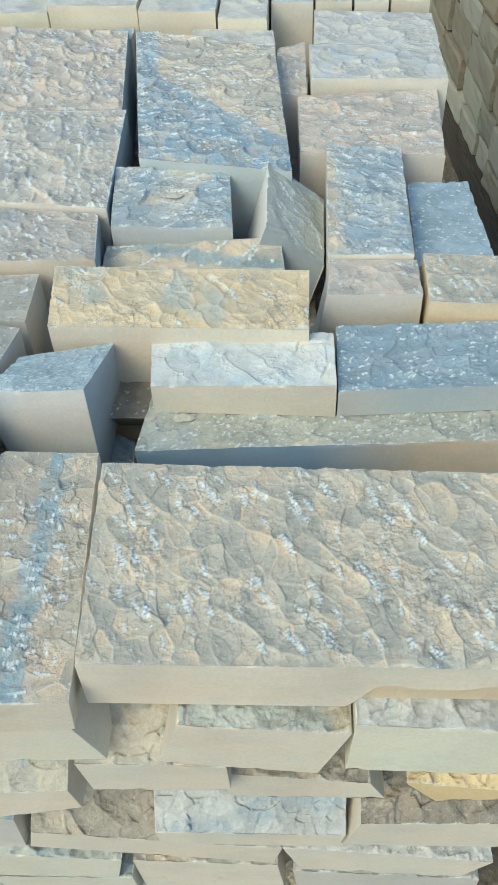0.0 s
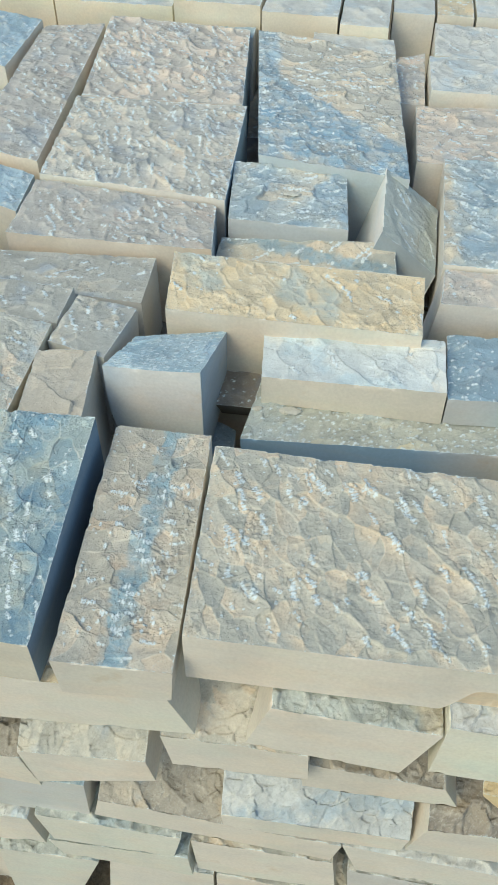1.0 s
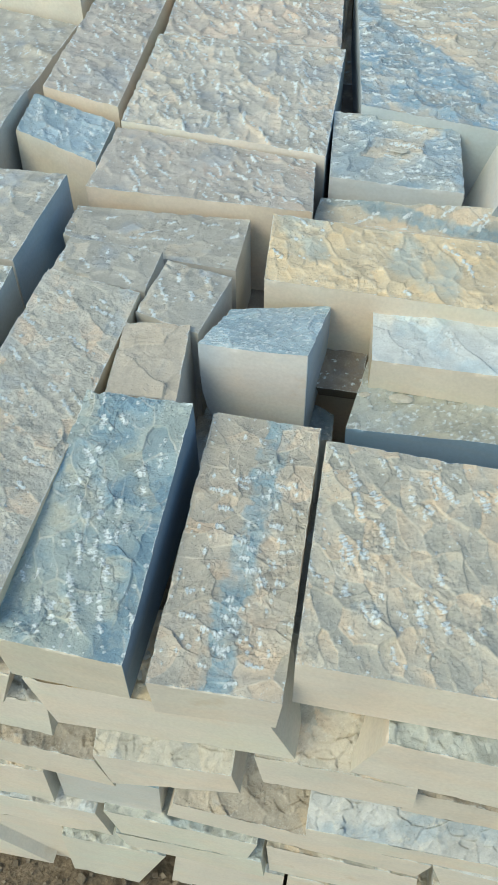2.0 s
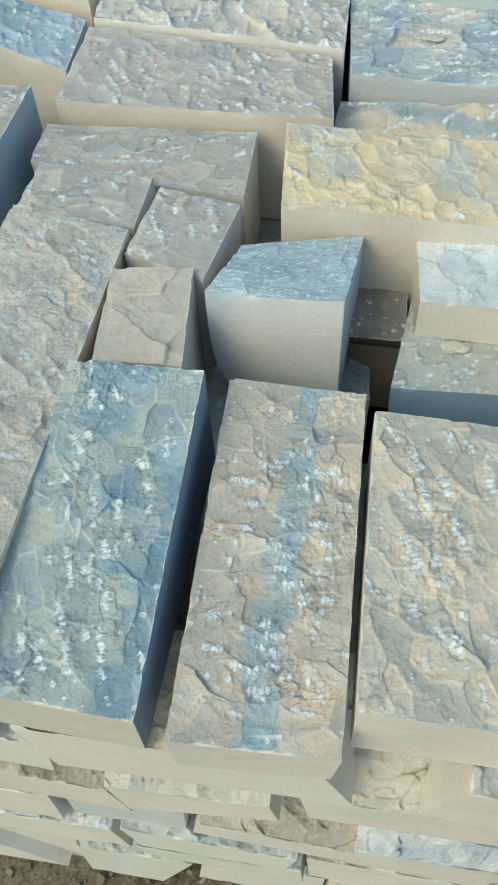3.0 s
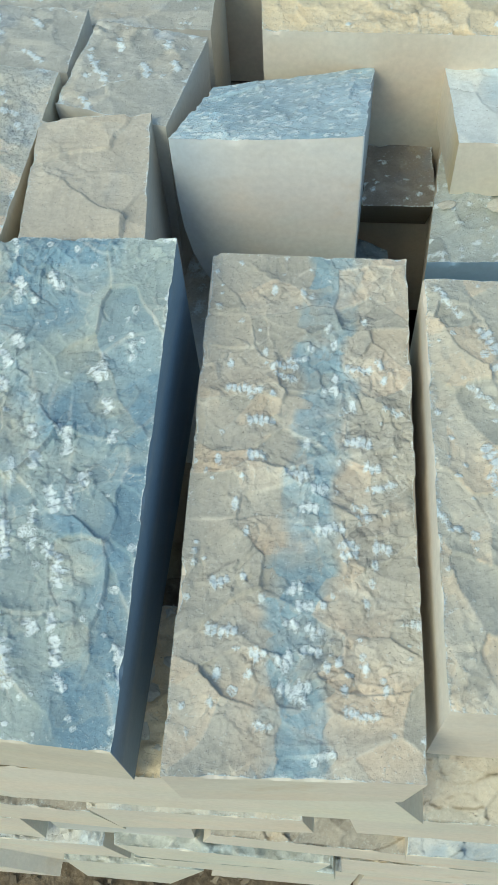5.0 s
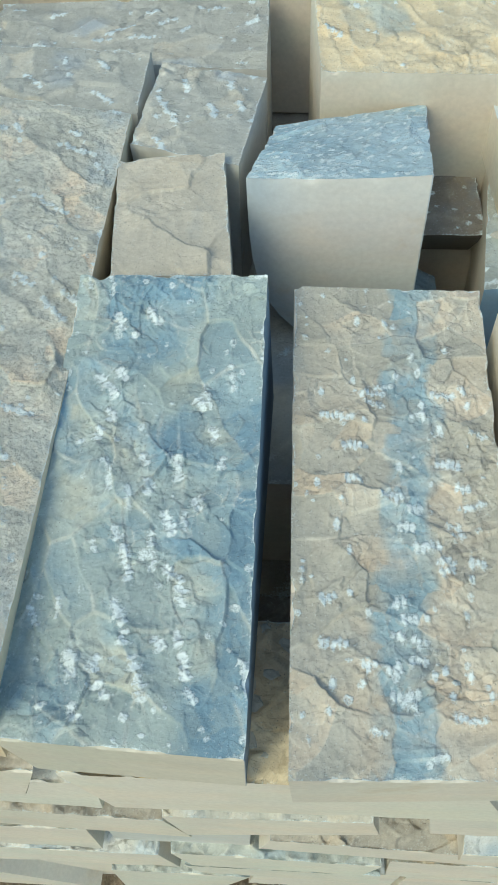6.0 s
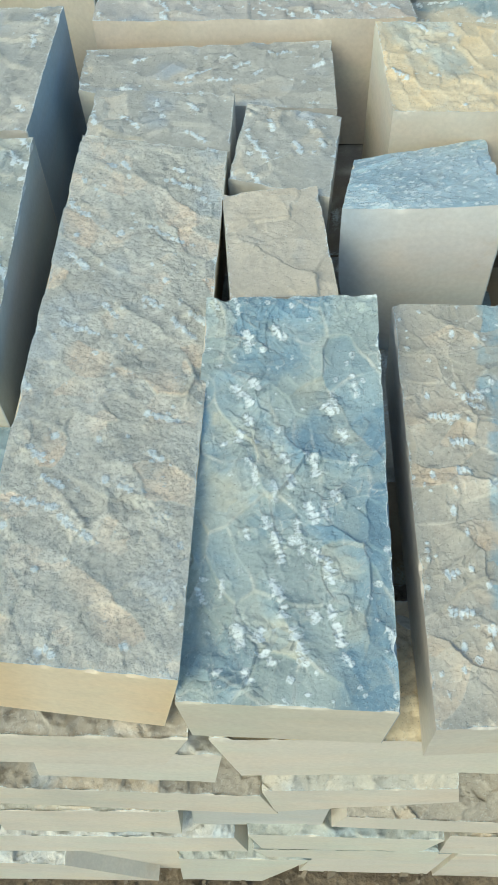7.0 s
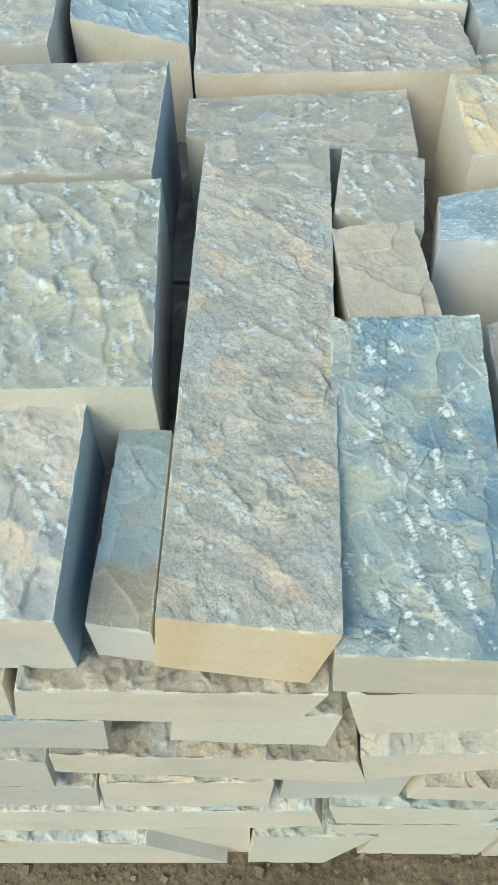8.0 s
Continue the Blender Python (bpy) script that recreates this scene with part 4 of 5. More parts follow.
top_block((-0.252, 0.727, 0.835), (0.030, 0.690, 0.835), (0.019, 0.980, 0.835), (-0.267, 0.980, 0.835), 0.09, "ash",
          "broad ash-grey split slab with pale flecks", res=0.0019, far=1, relief=1.3, flake=1.7, angle=-1.2, scar=0.028, marks=0.8, mineral_and_shade=((1, -1, 2, (0.32, 0.43, 0.54)),))
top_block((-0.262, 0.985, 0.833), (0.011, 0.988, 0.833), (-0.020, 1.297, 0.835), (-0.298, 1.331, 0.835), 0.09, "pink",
          "broad pinkish split slab, coarsely flaked", res=0.0022, far=1, relief=1.3, flake=1.7, angle=-1.0, scar=0.03, marks=0.8, mineral_and_shade=((1, -1, 2, (0.32, 0.43, 0.54)),))
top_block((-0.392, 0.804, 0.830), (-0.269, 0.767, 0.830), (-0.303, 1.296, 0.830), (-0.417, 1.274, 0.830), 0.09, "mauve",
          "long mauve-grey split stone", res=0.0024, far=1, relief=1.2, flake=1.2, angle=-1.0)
top_block((-0.598, 1.122, 0.835), (-0.425, 1.072, 0.835), (-0.425, 1.288, 0.835), (-0.598, 1.349, 0.835), 0.09, "blue",
          "blue split stone with a tan sawn front", res=0.004, far=1, relief=1.2, flake=1.2)
top_block((-0.600, 0.820, 0.800), (-0.433, 0.830, 0.800), (-0.431, 1.060, 0.800), (-0.600, 1.100, 0.800), 0.06, "grey", "low grey stone in the pile", res=0.004, far=1, relief=1.2, flake=1.2)
top_block((0.040, 0.653, 0.830), (0.206, 0.646, 0.830), (0.194, 0.800, 0.830), (0.025, 0.812, 0.830), 0.09, "flecked",
          "blue-grey split stone with ochre patches and a loose chip", res=0.0016, far=1, relief=1.2, flake=1.2, angle=0.3, marks=0.9, side=(0.50, 0.55, 0.58), tints=((0.42, 0.55, 0.045, 0.035, "warm", 1.0), (0.12, 0.3, 0.03, 0.05, "cold", 1.0), (0.8, 0.3, 0.05, 0.04, "cold", 0.8)))
block([(0.028, 0.619, 0.790), (0.276, 0.597, 0.800), (0.270, 0.640, 0.820), (0.031, 0.648, 0.802)],
      [(0.028, 0.606, 0.742), (0.276, 0.586, 0.742), (0.270, 0.640, 0.742), (0.031, 0.648, 0.742)],
      "tan", "narrow grey stone with a blue streak along it", res=0.0016, far=1, bands=((80, 0.0, 0.022, 0.008, 0.9),), marks=0.6, angle=0.5, relief=0.7)
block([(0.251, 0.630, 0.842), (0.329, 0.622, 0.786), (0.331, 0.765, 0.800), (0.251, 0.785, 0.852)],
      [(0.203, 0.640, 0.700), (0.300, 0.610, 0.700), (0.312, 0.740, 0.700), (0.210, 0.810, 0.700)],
      "green", "olive-grey wedge-shaped stone leaning on its side", res=0.0022, far=1, relief=0.8, scar=0.04, marks=0.25, side=(0.70, 0.71, 0.71), mineral_and_shade=((0, -1, 2, (0.34, 0.40, 0.45)),), calm=0.3)
block([(0.061, 0.808, 0.845), (0.285, 0.765, 0.845), (0.253, 1.195, 0.845), (-0.001, 1.270, 0.845)],
      [(0.066, 0.812, 0.700), (0.280, 0.770, 0.700), (0.250, 1.195, 0.700), (0.002, 1.270, 0.700)],
      "great_vein", "large grey split slab with a broad blue vein across it", res=0.0019, far=1, relief=1.2, flake=1.5, angle=0.2,
      bands=((68, -0.150, 0.130, 0.02, 1.2), (0, -0.110, 0.05, 0.02, 1.0), (50, -0.07, 0.10, 0.02, 1.1)))
top_block((0.331, 0.577, 0.835), (0.440, 0.576, 0.835), (0.446, 0.854, 0.835), (0.336, 0.854, 0.835), 0.09, "flecked",
          "narrow stone with pale blue and tan flecks", res=0.0017, far=1, relief=1.2, flake=1.2, angle=-0.7, marks=0.6, bands=((10, 0.012, 0.062, 0.02, 0.75),), patch=(180, 0.036, (0.66, 0.58, 0.45)))
block([(0.327, 0.497, 0.832), (0.444, 0.503, 0.830), (0.443, 0.573, 0.830), (0.334, 0.573, 0.830)],
      [(0.309, 0.499, 0.700), (0.444, 0.505, 0.700), (0.443, 0.573, 0.700), (0.312, 0.573, 0.700)], "pink",
      "squat tan-grey stone with a pale sawn front", res=0.0018, far=1, marks=0.3, relief=1.1, scar=0.022, calm=0.1)
top_block((0.450, 0.487, 0.830), (0.547, 0.480, 0.830), (0.550, 0.580, 0.830), (0.452, 0.587, 0.830), 0.07, "tan",
          "tan split stone at the side of the pile", side=(0.74, 0.63, 0.47), res=0.0022, far=1, relief=1.2, flake=1.2)
top_block((0.449, 0.600, 0.800), (0.554, 0.600, 0.800), (0.544, 0.811, 0.800), (0.455, 0.809, 0.800), 0.065, "blue",
          "smooth blue stone lying lower than its neighbours", res=0.0017, far=2, relief=0.4, marks=0.35, angle=-0.6, calm=0.6)
top_block((0.297, 0.862, 0.822), (0.516, 0.862, 0.815), (0.526, 1.070, 0.820), (0.294, 1.052, 0.820), 0.085, "pink",
          "tan and grey split stone with pale flecks", res=0.0022, far=1, relief=1.2, flake=1.2, marks=0.6, angle=-0.4)
top_block((0.317, 1.078, 0.838), (0.543, 1.070, 0.838), (0.543, 1.215, 0.835), (0.315, 1.224, 0.835), 0.09, "pale",
          "pale bluish-white split stone with a cream front", res=0.0022, far=1, relief=1.2, flake=1.2)
top_block((0.325, 1.236, 0.830), (0.547, 1.227, 0.830), (0.548, 1.368, 0.830), (0.327, 1.393, 0.830), 0.09, "pale",
          "pale bluish-white split stone", res=0.0024, far=1, relief=1.2, flake=1.2)
top_block((0.262, 1.074, 0.815), (0.310, 1.072, 0.815), (0.309, 1.281, 0.815), (0.257, 1.251, 0.815), 0.075, "pink",
          "narrow brown and cream stone wedged between slabs", res=0.0022, far=1, relief=1.2, flake=1.2)
for x0, x1, y0, top_z, style, words in (
        (-0.62, -0.43, 1.375, 0.845, "pale", "pale grey"), (-0.425, -0.185, 1.365, 0.845, "pale", "pale speckled"),
        (-0.178, -0.008, 1.345, 0.862, "pale", "cream-fronted white"), (-0.003, 0.142, 1.320, 0.858, "pale", "cream-fronted white"),
        (0.147, 0.238, 1.300, 0.850, "pale", "cream-fronted pale blue")):
    top_block((x0, y0 + 0.006, top_z), (x1, y0, top_z), (x1 + 0.003, 1.55, top_z), (x0 + 0.002, 1.55, top_z), top_z - 0.742, style,
              words + " stone in the back row of the pile", res=0.004, far=1, side=(0.74, 0.69, 0.58))
top_block((0.100, 1.232, 0.832), (0.255, 1.228, 0.832), (0.250, 1.295, 0.832), (0.100, 1.310, 0.832), 0.09, "pale", "low pale stone behind a large slab", res=0.004, far=1, relief=1.2, flake=1.2)
top_block((-0.135, 1.310, 0.822), (-0.015, 1.290, 0.822), (-0.015, 1.34, 0.822), (-0.135, 1.34, 0.822), 0.08, "slate", "low blue-grey stone before the back row", res=0.004, far=1, relief=1.2, flake=1.2)
for x0, x1, style in ((0.245, 0.325, "pale"), (0.330, 0.400, "yellow"), (0.405, 0.470, "pale"), (0.475, 0.548, "yellow")):
    top_block((x0, 1.402, 0.842), (x1, 1.400, 0.842), (x1, 1.55, 0.842), (x0, 1.55, 0.842), 0.10, style, "small cream stone in the back row", res=0.005, far=1)

# ---- front courses ----
CREAM = (0.69, 0.665, 0.605)
front_block((-0.127, 0.745), (0.087, 0.749), (0.112, 0.680), (-0.111, 0.656), -0.014, 0.085, 0.0, "yellow", "long cream sawn stone under the front row", side=CREAM)
front_block((0.184, 0.750), (0.339, 0.740), (0.311, 0.652), (0.161, 0.670), -0.012, 0.125, 0.010, "green", "cream sawn stone with a grey split back edge", marks=0.0, side=CREAM, relief=0.85, scar=0.030, patch=(0, 0.05, (0.52, 0.47, 0.36)))
front_block((0.342, 0.758), (0.545, 0.746), (0.540, 0.657), (0.337, 0.663), -0.012, 0.125, 0.006, "bluegrey", "pale greenish-cream sawn stone", marks=0.0, side=(0.72, 0.73, 0.65), relief=0.85, scar=0.030)
front_block((-0.350, 0.748), (-0.138, 0.745), (-0.159, 0.678), (-0.363, 0.687), -0.014, 0.190, 0.0, "plain_tan", "long cream sawn stone with a sloping end", side=CREAM)
front_block((-0.620, 0.748), (-0.360, 0.745), (-0.370, 0.672), (-0.620, 0.672), -0.008, 0.190, 0.0, "tan", "cream sawn stone near the end of the pile")
front_block((0.074, 0.652), (0.223, 0.650), (0.225, 0.594), (0.083, 0.585), -0.008, 0.085, 0.085, "taupe", "stone with a rough broken brown top", relief=1.2, crag=0.7, scar=0.028, side=CREAM)
front_block((-0.100, 0.540), (0.049, 0.560), (0.057, 0.514), (-0.089, 0.460), 0.000, 0.080, 0.060, "grey", "greenish-grey split stone with a thin cream front", relief=0.9, scar=0.028, side=CREAM)
front_block((-0.250, 0.672), (-0.124, 0.665), (-0.133, 0.585), (-0.260, 0.600), -0.004, 0.125, 0.0, "pale", "cream sawn stone in the front wall")
front_block((-0.440, 0.640), (-0.308, 0.643), (-0.316, 0.565), (-0.440, 0.570), -0.002, 0.110, 0.025, "slate", "pale green-grey sawn stone with a blue-grey top")
front_block((-0.640, 0.660), (-0.450, 0.655), (-0.455, 0.560), (-0.640, 0.560), 0.000, 0.125, 0.01, "tan", "cream stone near the end of the pile")
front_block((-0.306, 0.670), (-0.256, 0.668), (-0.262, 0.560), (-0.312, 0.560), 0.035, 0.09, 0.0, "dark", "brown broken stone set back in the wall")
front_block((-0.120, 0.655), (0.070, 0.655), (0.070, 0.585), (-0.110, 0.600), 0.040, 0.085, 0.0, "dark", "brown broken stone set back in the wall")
front_block((0.215, 0.600), (0.367, 0.584), (0.385, 0.545), (0.220, 0.540), 0.006, 0.110, 0.015, "plain_tan", "thin cream slab with a broken tan underside")
front_block((0.405, 0.580), (0.520, 0.565), (0.520, 0.545), (0.440, 0.535), 0.008, 0.080, 0.065, "yellow", "broken ochre-yellow stone in the front wall", side=(0.70, 0.57, 0.35), relief=1.6, scar=0.045, marks=0.0, patch=(0, -0.5, (0.74, 0.60, 0.36)))
front_block((-0.374, 0.540), (-0.101, 0.520), (-0.087, 0.450), (-0.380, 0.480), 0.000, 0.110, 0.020, "plain_tan", "long cream sawn stone in the front wall")
front_block((0.129, 0.440), (0.349, 0.446), (0.342, 0.408), (0.132, 0.403), 0.000, 0.060, 0.085, "bluegrey", "white stone with a steep rough split face", relief=1.2, crag=0.7, scar=0.032, side=CREAM)
front_block((0.364, 0.484), (0.530, 0.494), (0.530, 0.420), (0.347, 0.416), 0.000, 0.070, 0.045, "dark", "grey split stone with a cream sawn front", relief=1.5, side=CREAM)
front_block((-0.025, 0.410), (0.276, 0.375), (0.265, 0.322), (-0.036, 0.360), 0.006, 0.100, 0.085, "plain_tan", "long cream stone with a brown broken top", relief=1.1, crag=0.6, scar=0.028, side=CREAM)
front_block((-0.348, 0.430), (-0.175, 0.440), (-0.182, 0.330), (-0.358, 0.330), 0.002, 0.110, 0.030, "tan", "cream sawn stone in the front wall")
front_block((-0.480, 0.520), (-0.385, 0.505), (-0.395, 0.410), (-0.500, 0.410), 0.002, 0.110, 0.02, "grey", "cream stone with a sloping end")
front_block((-0.640, 0.540), (-0.500, 0.540), (-0.510, 0.420), (-0.640, 0.420), 0.004, 0.110, 0.01, "tan", "cream stone near the end of the pile")
front_block((-0.500, 0.400), (-0.356, 0.400), (-0.366, 0.320), (-0.520, 0.320), 0.004, 0.110, 0.02, "grey", "cream sawn stone low in the wall")
front_block((-0.640, 0.410), (-0.515, 0.410), (-0.530, 0.310), (-0.640, 0.310), 0.004, 0.110, 0.01, "tan", "cream stone low in the wall")
front_block((-0.165, 0.430), (-0.040, 0.440), (-0.045, 0.345), (-0.170, 0.335), 0.010, 0.100, 0.020, "slate", "blue-grey broken stone in the wall")
front_block((-0.117, 0.345), (0.075, 0.335), (0.062, 0.262), (-0.104, 0.262), 0.000, 0.110, 0.020, "green", "white-green sawn stone low in the wall")
front_block((0.276, 0.380), (0.534, 0.345), (0.500, 0.285), (0.300, 0.300), 0.006, 0.110, 0.035, "pale", "pale stone with a broken corner")
front_block((0.085, 0.310), (0.270, 0.305), (0.280, 0.200), (0.090, 0.200), 0.008, 0.110, 0.010, "tan", "cream stone low in the wall")
front_block((0.290, 0.285), (0.530, 0.270), (0.530, 0.160), (0.300, 0.165), 0.008, 0.110, 0.010, "grey", "cream stone low in the wall")
front_block((-0.537, 0.300), (-0.130, 0.322), (-0.119, 0.239), (-0.568, 0.190), 0.000, 0.110, 0.015, "pale", "long white-green sawn stone low in the wall")
front_block((-0.114, 0.255), (0.080, 0.262), (0.084, 0.195), (-0.099, 0.205), 0.000, 0.110, 0.020, "green", "white-green sawn stone low in the wall")
front_block((-0.568, 0.170), (-0.335, 0.151), (-0.239, 0.030), (-0.605, 0.001), -0.006, 0.120, 0.025, "pale", "white sawn stone lying on the ground")
front_block((-0.199, 0.185), (-0.050, 0.195), (-0.108, 0.005), (-0.211, 0.002), -0.001, 0.110, 0.030, "green", "smooth white-green stone standing on the ground")
front_block((-0.041, 0.165), (0.110, 0.170), (0.106, 0.002), (-0.060, 0.002), 0.012, 0.110, 0.02, "pale", "pale sawn stone on the ground")
front_block((0.115, 0.185), (0.330, 0.155), (0.330, 0.002), (0.112, 0.002), 0.010, 0.110, 0.01, "tan", "cream stone on the ground")
front_block((0.338, 0.150), (0.530, 0.150), (0.530, 0.002), (0.336, 0.002), 0.010, 0.110, 0.01, "tan", "cream stone on the ground")
front_block((-0.350, 0.180), (-0.205, 0.185), (-0.208, 0.002), (-0.360, 0.002), 0.012, 0.10, 0.01, "plain_tan", "brownish stone set back at the foot of the wall")

# ---- inner courses that carry the upper layer, and the other sides of the pile ----
RND = random.Random(11)
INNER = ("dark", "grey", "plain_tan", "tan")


def pile_root(words):
    root = new("stone_pile")
    root.empty_display_size = 0.1
    return tagged(root, words, "stone pile")


CORE = pile_root("inner and rear courses of the pile, brown and grey sawn stones")


def run_of_stones(x0, x1, y0, y1, z0, z1, step, along_x, words, res=0.02):
    """A row of stones filling a strip, cut to uneven lengths."""
    a, end = (x0, x1) if along_x else (y0, y1)
    while a < end - 0.03:
        b = min(end, a + step * RND.uniform(0.7, 1.35))
        if end - b < 0.07:
            b = end
        box = (a + 0.002, b - 0.002, y0, y1) if along_x else (x0, x1, a + 0.002, b - 0.002)
        top = z1 - RND.uniform(0.0, 0.006)
        q = [(box[0], box[2]), (box[1], box[2]), (box[1], box[3]), (box[0], box[3])]
        j = [(px + RND.uniform(-0.003, 0.003), py + RND.uniform(-0.003, 0.003)) for px, py in q]
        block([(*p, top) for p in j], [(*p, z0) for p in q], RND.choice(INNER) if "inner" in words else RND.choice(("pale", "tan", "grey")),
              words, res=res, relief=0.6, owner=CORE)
        a = b


COURSES = (0.0, 0.12, 0.24, 0.36, 0.47, 0.58)
for z0, z1 in zip(COURSES, COURSES[1:]):
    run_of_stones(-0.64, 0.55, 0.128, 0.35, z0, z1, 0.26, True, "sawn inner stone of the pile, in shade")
    run_of_stones(0.33, 0.55, 0.354, 1.30, z0, z1, 0.26, False, "cream sawn stone on the side of the pile", 0.012)
    run_of_stones(-0.64, -0.42, 0.354, 1.30, z0, z1, 0.30, False, "cream sawn stone on the side of the pile")
    run_of_stones(-0.64, 0.55, 1.304, 1.52, z0, z1, 0.26, True, "cream sawn stone on the back of the pile")
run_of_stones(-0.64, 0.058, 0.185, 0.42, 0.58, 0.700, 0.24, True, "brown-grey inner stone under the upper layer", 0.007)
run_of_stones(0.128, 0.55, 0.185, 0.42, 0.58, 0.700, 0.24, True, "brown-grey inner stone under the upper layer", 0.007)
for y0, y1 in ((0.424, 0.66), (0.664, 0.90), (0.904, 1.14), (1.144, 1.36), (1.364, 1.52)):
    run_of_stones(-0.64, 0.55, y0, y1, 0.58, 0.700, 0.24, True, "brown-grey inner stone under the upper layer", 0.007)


# ---- the neighbouring pile on its timber bearer, and a few stones beyond ----
def wood_material():
    m, nodes, links = node_material("old_wood")
    co = nodes.new("ShaderNodeTexCoord").outputs["Object"]
    stretch = nodes.new("ShaderNodeMapping")
    stretch.inputs["Scale"].default_value = (40, 2.5, 40)
    links.new(co, stretch.inputs["Vector"])
    g = noise_node(nodes, links, 3.0, 6, 0.65, stretch.outputs["Vector"])
    c = mix_node(nodes, links, ramp_node(nodes, links, g.outputs["Fac"], 0, 1), (0.035, 0.030, 0.024), (0.10, 0.085, 0.068))
    b = nodes["Principled BSDF"]
    links.new(c, b.inputs["Base Color"])
    b.inputs["Roughness"].default_value = 0.9
    bump = nodes.new("ShaderNodeBump")
    bump.inputs["Strength"].default_value, bump.inputs["Distance"].default_value = 0.6, 0.003
    links.new(g.outputs["Fac"], bump.inputs["Height"])
    links.new(bump.outputs["Normal"], b.inputs["Normal"])
    return m


WOOD = wood_material()


def timber(x, y0, y1, wide, high):
    bm = bmesh.new()
    bmesh.ops.create_cube(bm, size=1.0)
    bmesh.ops.scale(bm, vec=(wide, y1 - y0, high), verts=bm.verts)
    bmesh.ops.bevel(bm, geom=bm.edges[:], offset=0.006, segments=2, affect="EDGES")
    mesh = bpy.data.meshes.new("timber_bearer")
    bm.to_mesh(mesh)
    bm.free()
    mesh.materials.append(WOOD)
    ob = new("timber_bearer", mesh)
    ob.location = (x, (y0 + y1) / 2, high / 2)
    return tagged(ob, "weathered brown timber bearer under the neighbouring pile", "timber")


SKEW = radians(4.5)     # the neighbouring pile stands a little askew
PIVOT = Vector((0.875, 1.83, 0.0))
TURN_PILE = Matrix.Translation(PIVOT) @ Matrix.Rotation(SKEW, 4, "Z")
NEAR_PILE = pile_root("neighbouring pile of olive-grey sawn stones on timber bearers, coloured darker for shade")
for x in (0.03, 0.50):
    beam = timber(x, -1.40, 1.35, 0.10, 0.10)
    beam.matrix_world = TURN_PILE @ beam.matrix_basis


# olive stone tones, darkened to paint in the shade between the two piles
SHADED_TONES = ((0.32, 0.33, 0.285), (0.27, 0.27, 0.225), (0.37, 0.375, 0.33), (0.28, 0.26, 0.205))


def rough_stone(x0, x1, y0, y1, z0, z1):
    """A hand-broken stone of the neighbouring pile: bulging faces, worn edges, chipped corners."""
    bm = bmesh.new()
    bmesh.ops.create_cube(bm, size=2.0)
    bmesh.ops.subdivide_edges(bm, edges=bm.edges[:], cuts=5, use_grid_fill=True)
    half, seed = Vector(((x1 - x0) / 2, (y1 - y0) / 2, (z1 - z0) / 2)), RND.uniform(0, 90)
    skew = RND.uniform(-0.25, 0.25)
    for v in bm.verts:
        p = v.co.copy()
        near_edge = sorted(abs(c) for c in p)[1]
        v.co = Vector((p.x * half.x + skew * p.y * 0.012, p.y * half.y + skew * p.z * 0.03, p.z * half.z))
        v.co -= Vector((math.copysign(1, p.x), math.copysign(1, p.y), math.copysign(1, p.z))) * 0.004 * near_edge ** 8
        v.co += noise.noise_vector(v.co * 14 + Vector((seed, 0, 0))) * 0.005 + noise.noise_vector(v.co * 45 + Vector((0, seed, 0))) * 0.0045
        v.co.z = max(v.co.z, -half.z)
    mesh = bpy.data.meshes.new("stone")
    bm.to_mesh(mesh)
    bm.free()
    mesh.materials.append(SAWN)
    tint = np.array(RND.choice(SHADED_TONES)) * RND.uniform(0.85, 1.1)
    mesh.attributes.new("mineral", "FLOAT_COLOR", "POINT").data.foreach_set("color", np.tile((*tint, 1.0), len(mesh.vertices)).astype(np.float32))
    ob = new("stone", mesh)
    ob.matrix_world = TURN_PILE @ Matrix.Translation(((x0 + x1) / 2, (y0 + y1) / 2, (z0 + z1) / 2))
    ob.parent = NEAR_PILE


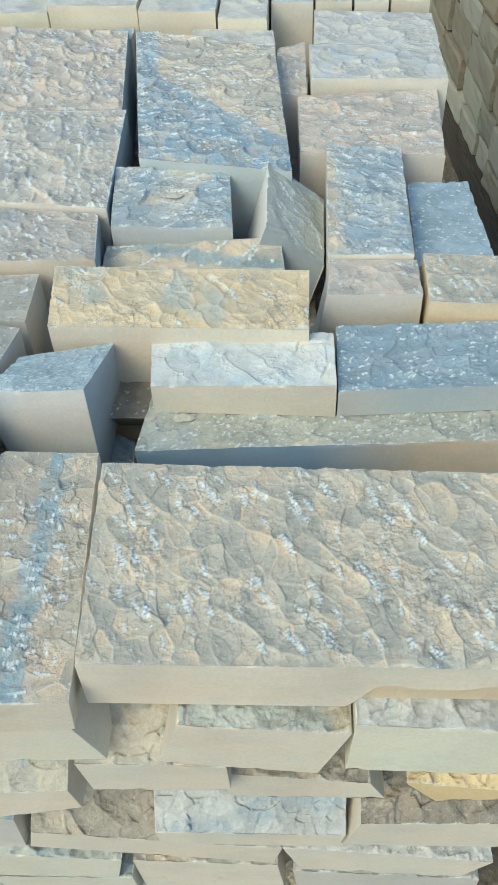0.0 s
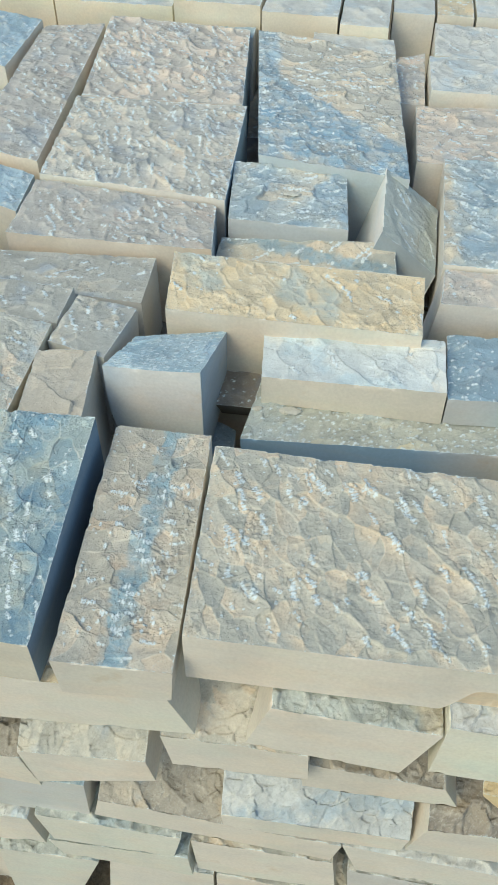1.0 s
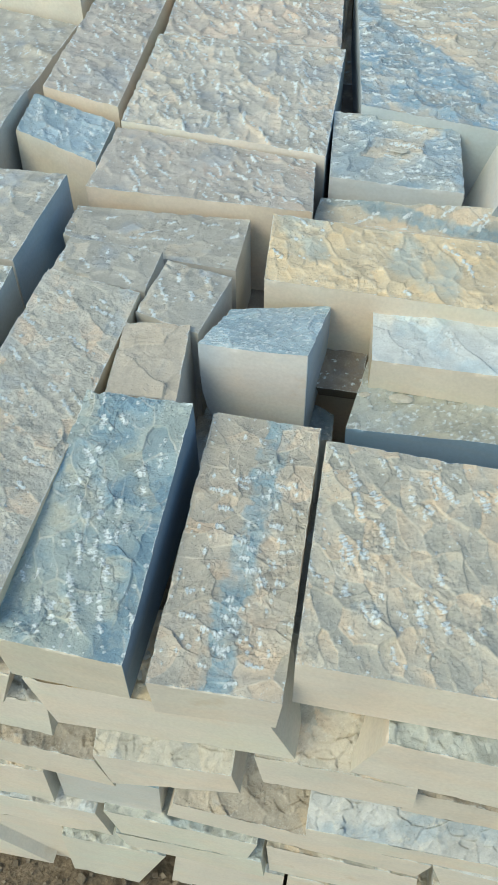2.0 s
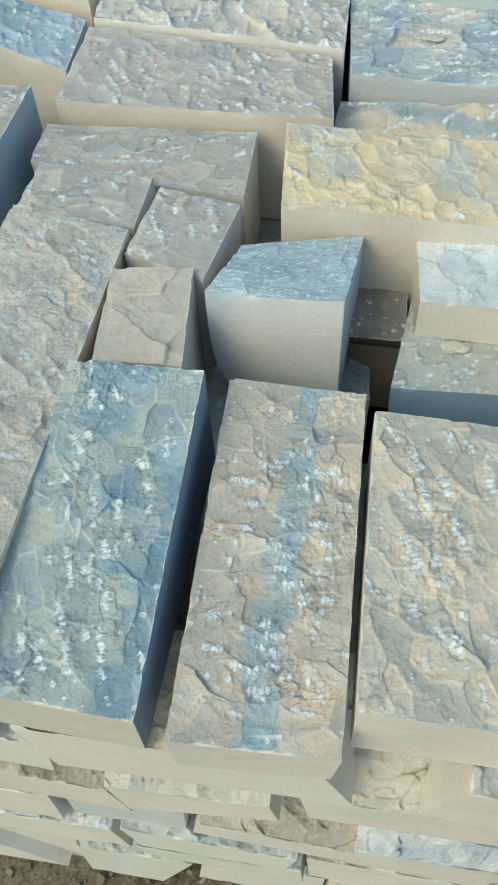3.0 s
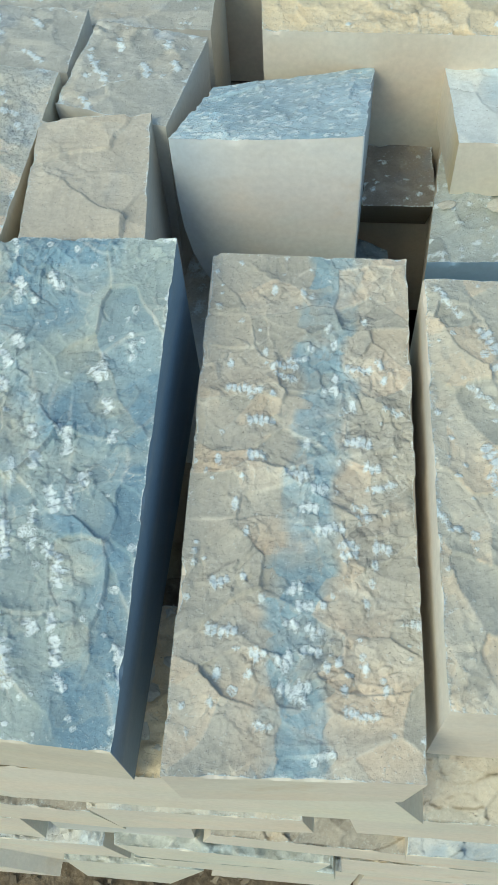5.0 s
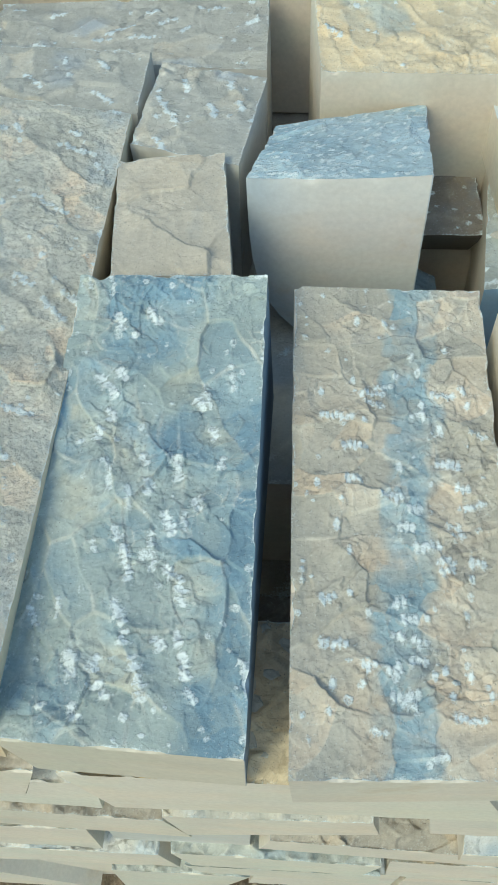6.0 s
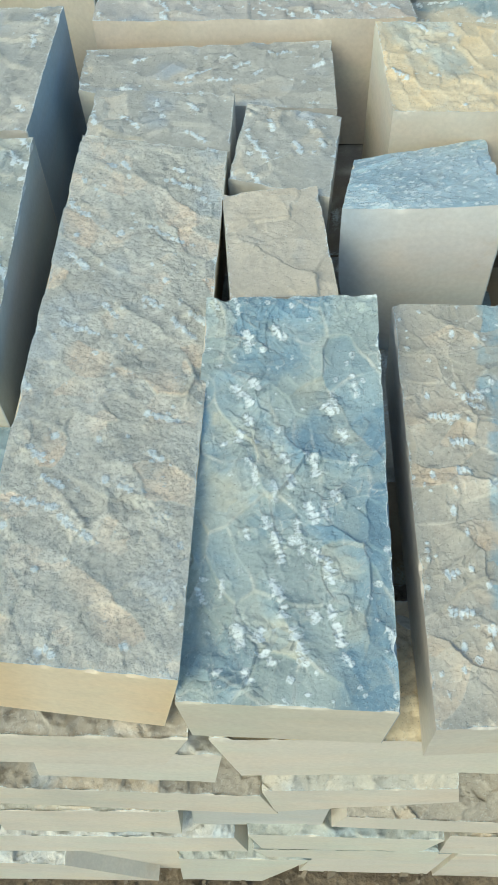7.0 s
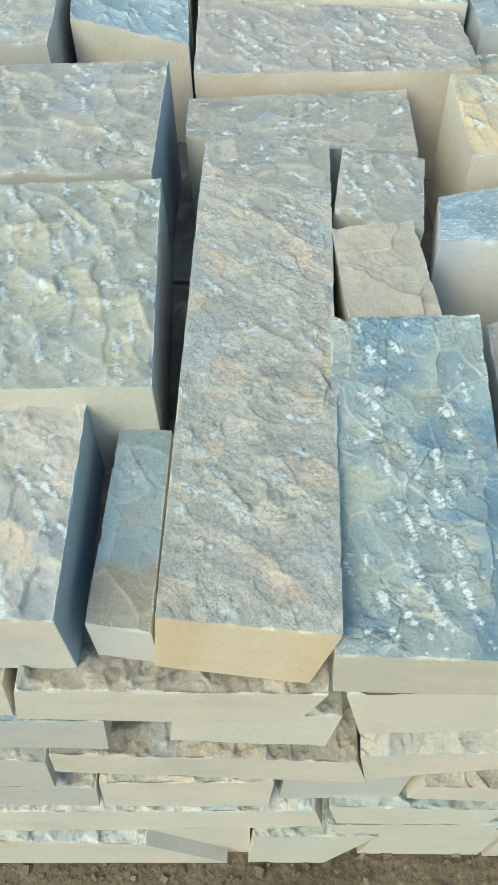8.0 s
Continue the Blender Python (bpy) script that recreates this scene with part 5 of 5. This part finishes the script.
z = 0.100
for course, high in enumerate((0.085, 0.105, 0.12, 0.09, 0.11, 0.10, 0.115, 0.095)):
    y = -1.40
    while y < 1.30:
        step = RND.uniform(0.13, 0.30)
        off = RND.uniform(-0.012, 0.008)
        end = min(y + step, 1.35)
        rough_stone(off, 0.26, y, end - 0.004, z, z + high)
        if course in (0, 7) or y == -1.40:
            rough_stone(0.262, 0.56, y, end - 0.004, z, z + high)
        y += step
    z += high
for x0, y0, x1, y1, top_z in ((0.55, 3.55, 0.80, 3.75, 0.16), (0.83, 3.55, 1.05, 3.76, 0.18), (0.60, 3.56, 0.95, 3.74, 0.30), (1.08, 3.60, 1.30, 3.80, 0.17)):
    low = 0.0 if top_z < 0.2 else 0.165
    block([(x0, y0, top_z), (x1, y0, top_z), (x1, y1, top_z), (x0, y1, top_z)], [(x0, y0, low), (x1, y0, low), (x1, y1, low), (x0, y1, low)],
          "pale", "pale stone lying in the yard beyond", res=0.012, group="stones lying in the yard")


# ---- loose chips ----
def stone_chip(x, y, z, size, turn, words, seed):
    rng = np.random.default_rng(seed)
    bm = bmesh.new()
    bmesh.ops.create_icosphere(bm, subdivisions=2, radius=1.0)
    for v in bm.verts:
        s = 0.62 + 0.6 * rng.random()
        v.co = Vector((v.co.x * size * s, v.co.y * size * 0.55 * s, max(-0.25, v.co.z) * size * 0.22 * s))
    mesh = bpy.data.meshes.new("stone_chip")
    bm.to_mesh(mesh)
    bm.free()
    mesh.materials.append(SPLIT)
    n = len(mesh.vertices)
    mesh.attributes.new("mineral", "FLOAT_COLOR", "POINT").data.foreach_set("color", np.tile((0.60, 0.60, 0.54, 1.0), n).astype(np.float32))
    for extra in ("grit", "struck", "calm", "busy"):
        mesh.attributes.new(extra, "FLOAT", "POINT")
    ob = new("stone_chip", mesh)
    ob.location, ob.rotation_euler = (x, y, z), (0, 0, turn)
    tagged(ob, words, "stone chip")


stone_chip(0.122, 0.722, 0.834, 0.011, 0.2, "small cream chip lying on a split stone", 1)
stone_chip(0.160, 0.346, 0.774, 0.013, 0.1, "thin grey chip lying at the foot of a white stone", 2)
stone_chip(0.124, 0.345, 0.774, 0.007, 0.4, "tiny grey chip at the corner of a white stone", 3)
for n in range(14):
    stone_chip(-0.020 + 0.012 * math.sin(n * 2.4), 0.000 + 0.005 * n, 0.747, 0.003 + 0.003 * (n % 3), n * 1.1, "small brown crumb of stone in the gap between stones", 20 + n)
